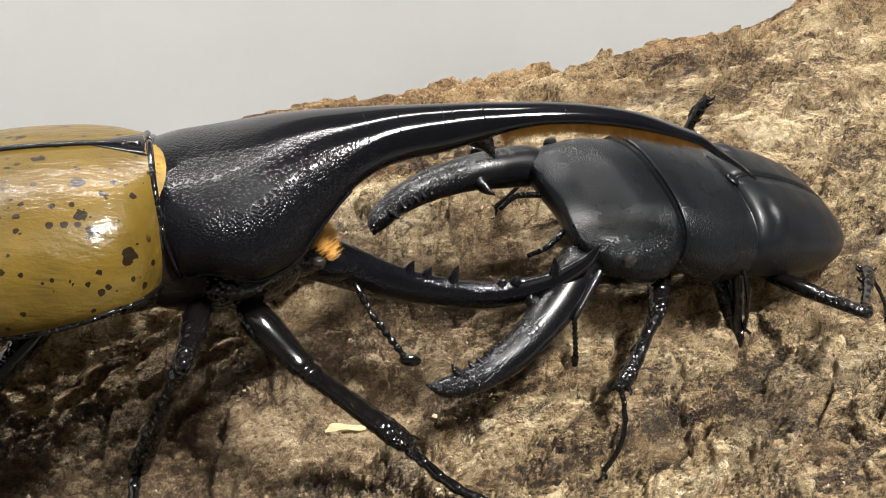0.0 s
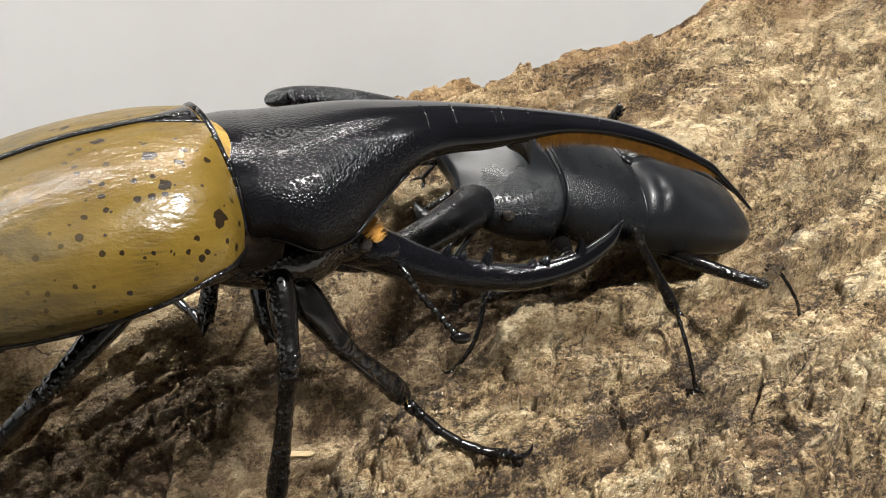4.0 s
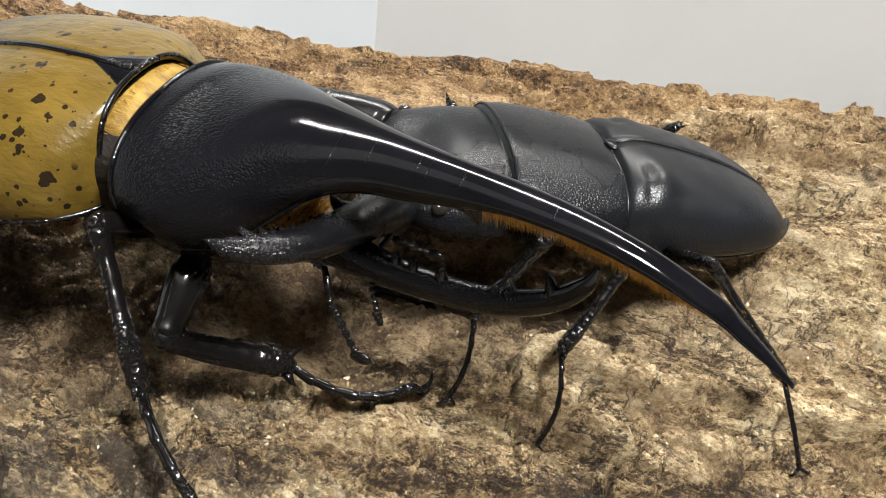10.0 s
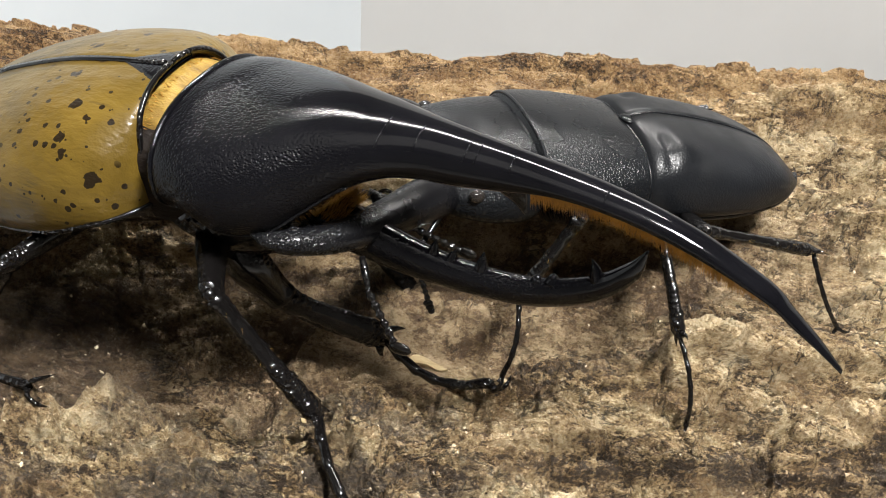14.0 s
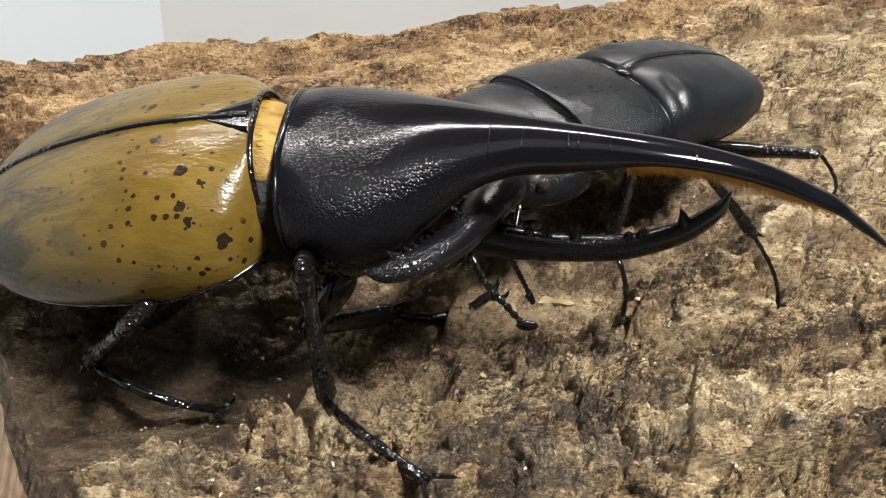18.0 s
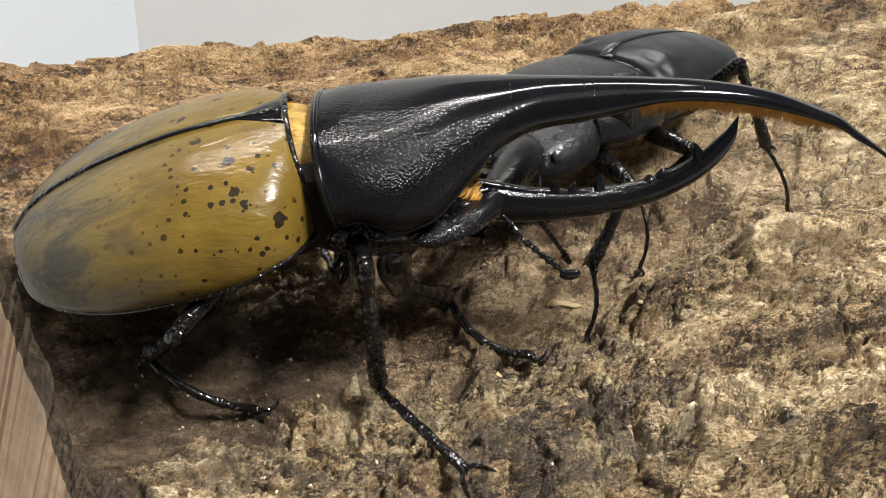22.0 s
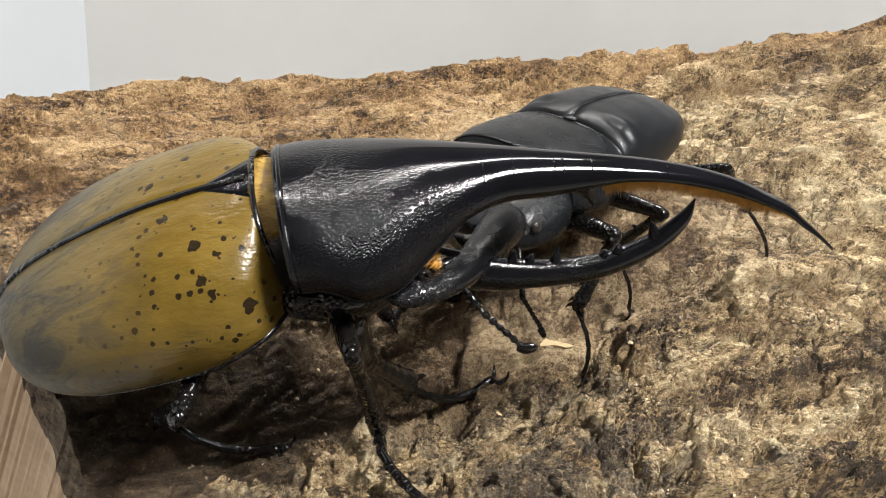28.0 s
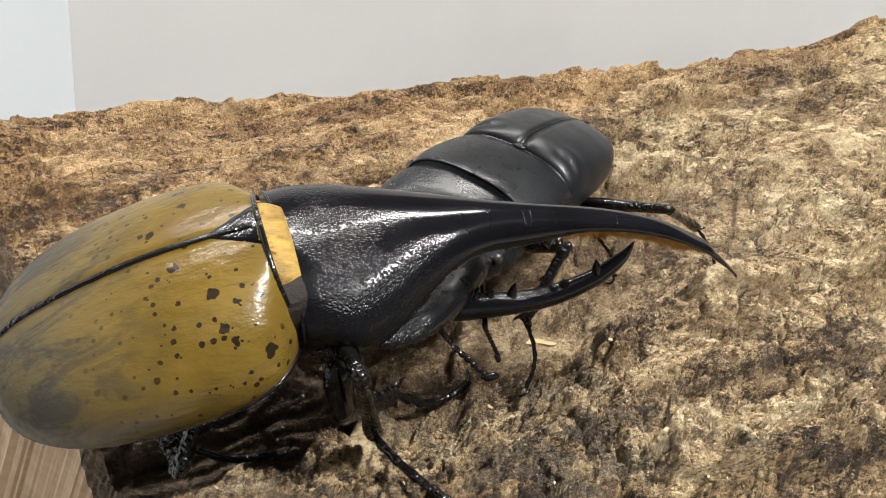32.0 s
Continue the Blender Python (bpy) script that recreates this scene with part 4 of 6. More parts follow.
PRONOTUM = [(-3.2, 10.32, -3.3, 13.98), (-1.6, 10.6, -2.9, 14.98), (1.2, 11.05, -2.2, 15.5), (4.5, 11.3, -2.7, 16.1), (9, 12.1, -4.2, 15.8), (14, 13.2, -4.1, 13.57), (18, 13.8, -0.1, 10.6), (22, 14.05, 4.4, 8.14), (26, 14.25, 6.9, 6.2), (30, 14.36, 7.85, 4.83), (35, 14.3, 8.4, 4.0),
            (40, 14.18, 9.45, 3.3), (46, 13.9, 10.9, 2.75), (52, 13.45, 11.05, 2.4), (58, 12.59, 10.26, 2.1), (64, 11.1, 8.97, 1.98), (70, 8.7, 7.2, 1.9), (73.2, 7.3, 5.75, 1.7), (75.6, 5.5, 4.1, 1.4), (79.2, 2.85, 2.0, 1.0), (82.6, 0.1, -0.5, 0.3)]
WING = [(-2.3, 11.82, 9.5), (-3.4, 14.3, 9.25), (-6.5, 17.8, 8.9), (-12, 19.6, 8.3), (-21, 19.7, 6.86), (-30, 18.6, 4.25), (-37, 15.65, 1.3), (-42.0, 10.86, -2.0), (-44.8, 4.08, -5.2)]
T_ROLL, E_ROLL, E_SHIFT = 6.0, 6.0, -1.1


def leaned(x, z):
    """The hind edge of the thorax leans forward towards its foot."""
    return x + 0.24 * max(0.0, 0.0125 - z) * float(1 - smooth(-0.003, 0.013, x))


def build_horned_beetle():
    thing = tagged(new("hercules_beetle"), "large hercules beetle with spotted ochre wing cases and long black horn", "beetle")
    part("abdomen", merged("abdomen", [placed(body_loft([(2, 4, -9, 10), (-4, 6, -11, 13), (-16, 5.4, -12, 16.5), (-28, 1.8, -12.5, 15.0), (-36, -2.6, -12, 11), (-41, -6, -10, 4)], 30, 2.2, 40, 0.45), E_ROLL, E_SHIFT)]), LEGBLACK, thing)
    part("collar", merged("collar", [placed(body_loft([(-9, 6.4, -6, 9.8), (-6, 7.8, -7, 10.6), (-3, 7.9, -7, 10.6), (-0.4, 6.6, -6, 9.8)], 14, 2.2, 48, 0.45), 6, -0.9)]), GOLD, thing, "golden hairy membrane between thorax and wing cases")
    part("neck", merged("neck", [placed(body_loft([(-9, 4.6, -8, 11.6), (-6, 6.0, -9, 12.9), (0, 5.0, -9.5, 12.2), (3, 3.0, -9, 10.8)], 14, 3.2, 48, 0.5), 6, -0.9)]), FOLD, thing)
    rnd = random.Random(8)
    rt, wy, ln = [], [], []
    for _ in range(420):
        q, x = rnd.uniform(0.6, 2.54), rnd.uniform(-8.5, -3.0)
        c, s = math.cos(q), math.sin(q)
        w, h = 12.4, 7.9
        rt.append((x, 0.86 * w * math.copysign(abs(c) ** 0.9, c) - 0.9 - 0.1 * h * s, h * abs(s) ** 0.9 + 0.1 * w * c))
        wy.append((-1, 0.3 * c, 0.35 * s))
        ln.append(rnd.uniform(0.4, 1.0))
    part("collar_hair", merged("collar_hair", [cone_hairs(rt, wy, ln, 0.05)]), HAIR, thing, "short golden hair on the collar")
    for side in (-1, 1):
        skin, edge, seam, rim = shell(WING, side, 52, E_ROLL, 2.4, -3.0, -28, 0.16, 0.12, E_SHIFT, 2.2, 24.0)
        wing = part("elytron", merged("elytron", [skin]), ELYTRA, thing)
        part("elytron_border", merged("elytron_border", [line_tube(edge[::2] + [edge[-1]], 0.42, E_ROLL, E_SHIFT), line_tube(seam[6::3], 0.42, E_ROLL, E_SHIFT), line_tube(rim[::3], 0.4, E_ROLL, E_SHIFT)]), LEGBLACK, wing, "thin black margin of the wing case")
    sc = [(-4.2, 4.2, 9.1), (-6.4, 3.2, 8.85), (-8.8, 1.8, 8.6), (-11.8, 0.25, 8.3)]
    vs, fs = [], []
    for x, w, z in spline(sc, 9):
        for y in np.linspace(-1, 1, 7):
            vs.append((x * MM, w * y * MM, (z + 0.35 - 0.018 * (w * y) ** 2) * MM))
    vs += [(v[0], v[1], v[2] - 0.0008) for v in vs]
    o = 63
    for i in range(8):
        for j in range(6):
            a = i * 7 + j
            fs += [(a, a + 1, a + 8, a + 7), (o + a + 7, o + a + 8, o + a + 1, o + a)]
        fs += [(i * 7, i * 7 + 7, o + i * 7 + 7, o + i * 7), (i * 7 + 6, o + i * 7 + 6, o + i * 7 + 13, i * 7 + 13)]
    part("scutellum", merged("scutellum", [(tilted(vs, E_ROLL, E_SHIFT), fs)]), BLACK, thing, "small black triangular plate")
    # thorax with the upper horn
    vs, fs = body_loft(PRONOTUM, 150, 2.25, 64, 0.42, T_ROLL)
    vs = [(leaned(x, z), y, z) for x, y, z in vs]
    me = merged("thorax", [(vs, fs)])
    arr = np.array([v.co for v in me.vertices]) * 1000
    f = (1 - smooth(19, 31, arr[:, 0])) * (1 - smooth(8, 14.5, arr[:, 2])) * (0.35 + 0.65 * smooth(-1, 5, arr[:, 0]))
    float_attr(me, "pitted", f)
    thorax = part("thorax", me, PITTED, thing)
    part("breastplate", merged("breastplate", [body_loft([(-3, -1, -9, 9.5), (2, 0, -10, 11.5), (9, 0, -10.5, 11.2), (14, 1, -9, 8.5), (17, 1.5, -6, 5.5)], 22, 2.1, 36, 0.6, T_ROLL)]), LEGBLACK, thorax)
    part("thorax_rim", merged("thorax_rim", [(lambda vf: ([(leaned(x, z), y, z) for x, y, z in vf[0]], vf[1]))(line_tube([np.array(p) / MM for p in section(-2.4, 10.5, -3.1, 14.6, 2.25, 40, 0.42)] + [np.array(section(-2.4, 10.5, -3.1, 14.6, 2.25, 40, 0.42)[0]) / MM], 0.38, T_ROLL))]), BLACK, thorax)
    ring = [np.array(section(*r[:4], 2.25, 64, 0.42)[58 if r[0] < 12 else 59]) / MM for r in spline(PRONOTUM, 150) if -2.4 < r[0] < 24]
    for row in (ring, [p * np.array((1, -1, 1)) for p in ring]):
        vf = line_tube(row[::3], 0.34, T_ROLL)
        part("side_margin", merged("side_margin", [([(leaned(x, z), y, z) for x, y, z in vf[0]], vf[1])]), BLACK, thorax)
    for x in (25, 29.5, 35.2, 36.6, 41, 52):
        r = spline(PRONOTUM, 150)
        i = int(np.argmin(abs(r[:, 0] - x)))
        ring = section(*r[i, :4], 2.25, 64, 0.42)
        part("horn_ridge", merged("horn_ridge", [line_tube([np.array(p) / MM for p in ring[17:27]], 0.10, T_ROLL)]), BLACK, thorax)
    part("horn_tooth", merged("horn_tooth", [(lambda vf: (tilted(vf[0], T_ROLL), vf[1]))(tube([(38.6, 0, 12.2), (40.6, 0, 9.9), (42.0, 0, 8.2), (43.0, 0, 6.2)], [2.9, 2.0, 1.0, 0.1], 12, 14, 0.62))]), BLACK, thorax)
    rnd = random.Random(3)
    rows = spline(PRONOTUM, 150)
    rt, wy, ln = [], [], []
    for _ in range(5200):
        x = rnd.uniform(43.5, 74.5)
        bot = np.interp(x, rows[:, 0], rows[:, 2])
        w = np.interp(x, rows[:, 0], rows[:, 3])
        y = rnd.uniform(-0.62, 0.62) * w
        rt.append((x, y, bot + 0.35 + 0.4 * (y / w) ** 2))
        wy.append((0.25 + rnd.uniform(-0.15, 0.15), 0.25 * y / w + rnd.uniform(-0.1, 0.1), -1))
        ln.append(rnd.uniform(1.6, 2.6) * min(1, (76.5 - x) / 9))
    v, fc = cone_hairs(rt, wy, ln, 0.055)
    part("horn_fringe", merged("horn_fringe", [(tilted(v, T_ROLL), fc)]), HAIR, thorax, "dense orange hair fringe under the horn")
    rt, wy, ln = [], [], []
    for _ in range(700):
        q = rnd.uniform(-2.6, -0.55)
        x = rnd.uniform(16.5, 22)
        i = int(np.argmin(abs(rows[:, 0] - x)))
        top, bot, w = rows[i, 1:4]
        zc = bot + 0.42 * (top - bot)
        rt.append((x, 0.97 * w * math.cos(q), zc + 0.97 * (zc - bot) * math.sin(q)))
        wy.append((1, 0.2 * math.cos(q), -0.6))
        ln.append(rnd.uniform(0.4, 1.1))
    v, fc = cone_hairs(rt, wy, ln, 0.045)
    part("throat_hair", merged("throat_hair", [(tilted(v, T_ROLL), fc)]), HAIR, thorax, "tuft of orange hair at the front opening of the thorax")
    # head with the lower horn, which opens and shuts
    head = part("head", merged("head", [ball((1.0, 0, -1.6), (6.4, 4.9, 3.7), 24, 16), ball((6.6, 0, -2.8), (5.2, 3.4, 2.8), 20, 12)]), BLACK, thing)
    horn = [tube([(4, 0, -2.2), (15, 0, -4.8), (24, 0, -5.5), (32, 0, -4.8), (39, 0, -1.9), (43.2, 0, 2.0), (44.8, 0, 5.6)], [3.6, 2.7, 2.2, 2.0, 1.7, 1.2, 0.1], 18, 50, 0.8)]
    for x, z, h, lean in ((18.0, -3.2, 2.1, 0.5), (20.6, -3.4, 1.6, 0.6), (24.6, -3.6, 2.7, 0.3), (32, -2.8, 0.6, 0.4), (34, -2.0, 0.5, 0.4), (39.4, 0.0, 2.4, -0.9)):
        horn.append(tube([(x, 0, z - 0.6), (x + lean * 0.4, 0, z + 0.45 * h), (x + lean, 0, z + h)], [1.05, 0.62, 0.05], 10, 9))
    rt, wy, ln = [], [], []
    for _ in range(900):
        u, y = rnd.uniform(0, 1), rnd.uniform(-3.6, 3.6)
        rt.append((2.0 + 4.5 * u, y, 1.2 - 1.4 * u - 0.07 * y * y))
        wy.append((0.7 + rnd.uniform(-0.3, 0.3), 0.1 * y + rnd.uniform(-0.2, 0.2), 1.0))
        ln.append(rnd.uniform(2.0, 4.4) * (1 - 0.5 * u))
    part("brow_hair", merged("brow_hair", [cone_hairs(rt, wy, ln, 0.07)]), HAIR, head, "tuft of orange hair on the brow")
    part("lower_horn", merged("lower_horn", horn), BLACK, head, "curved black head horn with upright teeth")
    for sg in (-1, 1):
        part("eye", merged("eye", [ball((4.6, 4.0 * sg, -1.4), (1.1, 0.8, 1.0))]), GLASS_EYE, head)
        line, thick = [(10, 4.2 * sg, -3.6), (11.3, 5.8 * sg, -4.9), (12.2, 7.0 * sg, -5.9)], [0.4, 0.5, 0.3]
        for i in range(12):
            line.append((12.5 + 0.45 * i, (7.4 + 0.28 * i) * sg, -6.2 - 0.36 * i))
            thick.append(0.58 if i % 2 else 0.34)
        antenna = part("antenna", merged("antenna", [tube(line, thick, 8, 60)]), LEGBLACK, head)
        part("antenna_club", merged("antenna_club", [ball((18.4, 10.8 * sg, -10.6), (1.6, 0.6, 0.9), 10, 8)]), LEGBLACK, antenna)
    kits = {"fore": leg_meshes(11.5, 18, 18, 2.2, LEGBLACK, 1.5, True, 0.33), "mid": leg_meshes(13, 21, 23, 1.85, LEGBLACK, 1.2, False, 0.4), "hind": leg_meshes(15, 20, 20, 1.75, LEGBLACK, 1.3, False, 0.4)}
    legs = {(k, sg): add_leg(thing, kits[k]) for k in kits for sg in (-1, 1)}
    return thing, thorax, head, legs, kits


SHIELD = [(-9.4, 6.0, -5.9, 13.0), (-8.2, 6.6, -6.1, 13.9), (-4, 7.0, -6.3, 14.6), (1, 7.15, -5.8, 14.9), (5, 7.2, -4.9, 14.3), (8, 7.0, -4.2, 13.4), (8.8, 6.3, -3.9, 12.6)]
SKULL = [(7.6, 5.9, -5.4, 12.6), (9.6, 5.8, -6.2, 14.0), (13, 5.1, -6.5, 14.5), (17, 4.2, -6.3, 14.1), (21, 3.0, -5.5, 12.9), (23.5, 1.9, -4.4, 10.9), (24.8, 1.0, -3.0, 9.0), (25.2, 0.2, -1.4, 7.4)]
COVER = [(-8.8, 12.9, 5.6), (-10, 13.3, 7.2), (-13, 13.5, 8.0), (-17, 13.4, 7.85), (-23, 13.2, 7.2), (-30, 12.3, 5.9), (-36.5, 9.9, 3.8), (-41, 6.4, 0.6), (-43.2, 2.6, -1.6)]


def build_stag_beetle():
    thing = tagged(new("stag_beetle"), "broad matt black stag beetle with toothed mandibles, gripping the other beetle", "beetle")
    part("abdomen", merged("abdomen", [body_loft([(-6, 3, -7, 10), (-12, 5, -7.5, 11.8), (-24, 4.4, -7.5, 11.8), (-34, 2, -6.5, 8.6), (-40, -1.5, -5, 4)], 24, 2.2, 36)]), STAGBLACK, thing)
    for nm, st, pit in (("pronotum", SHIELD, 0.75), ("head", SKULL, 0.9)):
        vs, fs = body_loft(st, 44, 2.45, 60, 0.40)
        if nm == "head":
            # shallow hollow over the brow and a notched front
            vs = [(x - 0.0016 * smooth(0.019, 0.0245, x) * (1 - smooth(0, 0.008, abs(y))), y, z - (0.0013 * smooth(0.0135, 0.02, x) * (1 - smooth(0.003, 0.011, abs(y))) if z > 0 else 0)) for x, y, z in vs]
        me = merged(nm, [(vs, fs)])
        arr = np.array([v.co for v in me.vertices]) * 1000
        float_attr(me, "pitted", pit * (0.15 + 0.85 * smooth(3, 11, abs(arr[:, 1]))))
        ob = part(nm, me, STAGBLACK, thing)
        if nm == "pronotum":
            part("pronotum_rim", merged("pronotum_rim", [line_tube([np.array(p) / MM for p in section(x, t, b, w, 2.45, 40, 0.40)] , 0.3, 0) for x, t, b, w in ((-8.9, 6.3, -6.0, 13.4), (8.3, 6.85, -4.1, 13.15))]), STAGBLACK, ob)
        else:
            head = ob
    for side in (-1, 1):
        skin, edge, seam, rim = shell(COVER, side, 80, 0, 2.65, -0.9, -30, 0.0, 0.1)
        dent = lambda x, y: 0.55 * math.exp(-(((x + 12.6) / 1.1) ** 2)) * math.exp(-(((abs(y) - 7.4) / 1.5) ** 2)) + 0.4 * math.exp(-(((x + 12.2) / 0.9) ** 2)) * math.exp(-(((abs(y) - 10.6) / 1.1) ** 2)) - 0.3 * math.exp(-(((x + 15) / 1.6) ** 2)) * math.exp(-(((abs(y) - 9) / 2.2) ** 2))
        skin = ([(x, y, z - dent(x * 1000, y * 1000) * MM if z > 0 else z) for x, y, z in skin[0]], skin[1])
        me = merged("elytron", [skin])
        arr = np.array([v.co for v in me.vertices]) * 1000
        float_attr(me, "pitted", 0.12 + 0.06 * (1 - smooth(-16, -10, arr[:, 0])))
        ob = part("elytron", me, STAGBACK, thing)
        part("elytron_border", merged("elytron_border", [line_tube(rim[::3], 0.5, 0), line_tube(edge[::2] + [edge[-1]], 0.3, 0), line_tube(seam[2::3], 0.13, 0)]), STAGBLACK, ob)
    part("scutellum", merged("scutellum", [ball((-9.6, 0, 6.7), (1.4, 1.6, 0.5), 12, 8)]), STAGBLACK, thing)
    for sg in (-1, 1):
        part("eye", merged("eye", [ball((18.8, 13.2 * sg, 0.2), (1.25, 0.8, 1.1))]), GLASS_EYE, head)
        line, thick = [(23, 13 * sg, -2.0), (25.5, 15.5 * sg, -4.0), (28, 18 * sg, -6.5)], [0.5, 0.42, 0.5]
        for i in range(15):
            line.append((27.8 - 0.15 * i, (18.2 + 0.17 * i) * sg, -7.2 - 0.36 * i))
            thick.append(0.44 if i % 2 else 0.28)
        antenna = part("antenna", merged("antenna", [tube(line, thick, 8, 80)]), LEGBLACK, head)
        for i in range(3):
            part("antenna_leaf", merged("antenna_leaf", [ball((25.6 - 0.35 * i, (20.6 + 0.1 * i) * sg, -12.7 - 0.62 * i), (0.75 - 0.12 * i, 0.45, 0.5), 10, 8)]), LEGBLACK, antenna)
        part("palp", merged("palp", [tube([(24, 4 * sg, -3), (27, 5.5 * sg, -5), (29, 5 * sg, -7.5)], [0.5, 0.45, 0.35], 8, 9)]), LEGBLACK, head)
    jaws = {}
    for sg in (1, -1):
        line = [(-2.2, -1.3, 0), (0, 0, 0), (5.1, 0.85, 0.2), (11.1, 1.6, 0.2), (17.9, 1.7, -0.2), (24.3, 0.5, -0.5), (28.7, -1.7, -0.6), (30.7, -3.9, -0.3)]
        bits = [tube([(x, y * sg, z) for x, y, z in line], [2.8, 3.1, 2.9, 2.5, 2.2, 1.8, 1.3, 0.1], 20, 70, 1.15)]
        # one large inner tooth near the base, a saw edge of small ones, and a notch before the tip
        for x, y, h, r in ((9.6, 0.0, 4.4, 1.7), (17.3, 0.2, 1.0, 0.7), (18.7, 0.1, 1.0, 0.7), (20.1, -0.1, 1.1, 0.7), (21.5, -0.3, 1.0, 0.65), (22.9, -0.6, 1.0, 0.65), (24.2, -0.9, 1.1, 0.65), (26.3, -1.4, 2.0, 0.9)):
            bits.append(tube([(x, (y + 0.8) * sg, 0.4), (x + 0.1 * h, (y - 0.5 * h) * sg, 0.7), (x - 0.05 * h, (y - h) * sg, 0.9)], [r, 0.55 * r, 0.05], 10, 9))
        jaws[sg] = part("mandible", merged("mandible", bits), MANDIBLE, thing, "curved toothed black mandible")
    kits = {"fore": leg_meshes(13, 15, 13, 1.5, LEGBLACK, 1.2), "mid": leg_meshes(13, 15.5, 14, 1.35, LEGBLACK, 1.0), "hind": leg_meshes(20, 21, 14, 1.35, LEGBLACK, 1.0)}
    legs = {(k, sg): add_leg(thing, kits["mid" if k == "hind" and sg < 0 else k]) for k in kits for sg in (-1, 1)}
    return thing, jaws, legs, kits


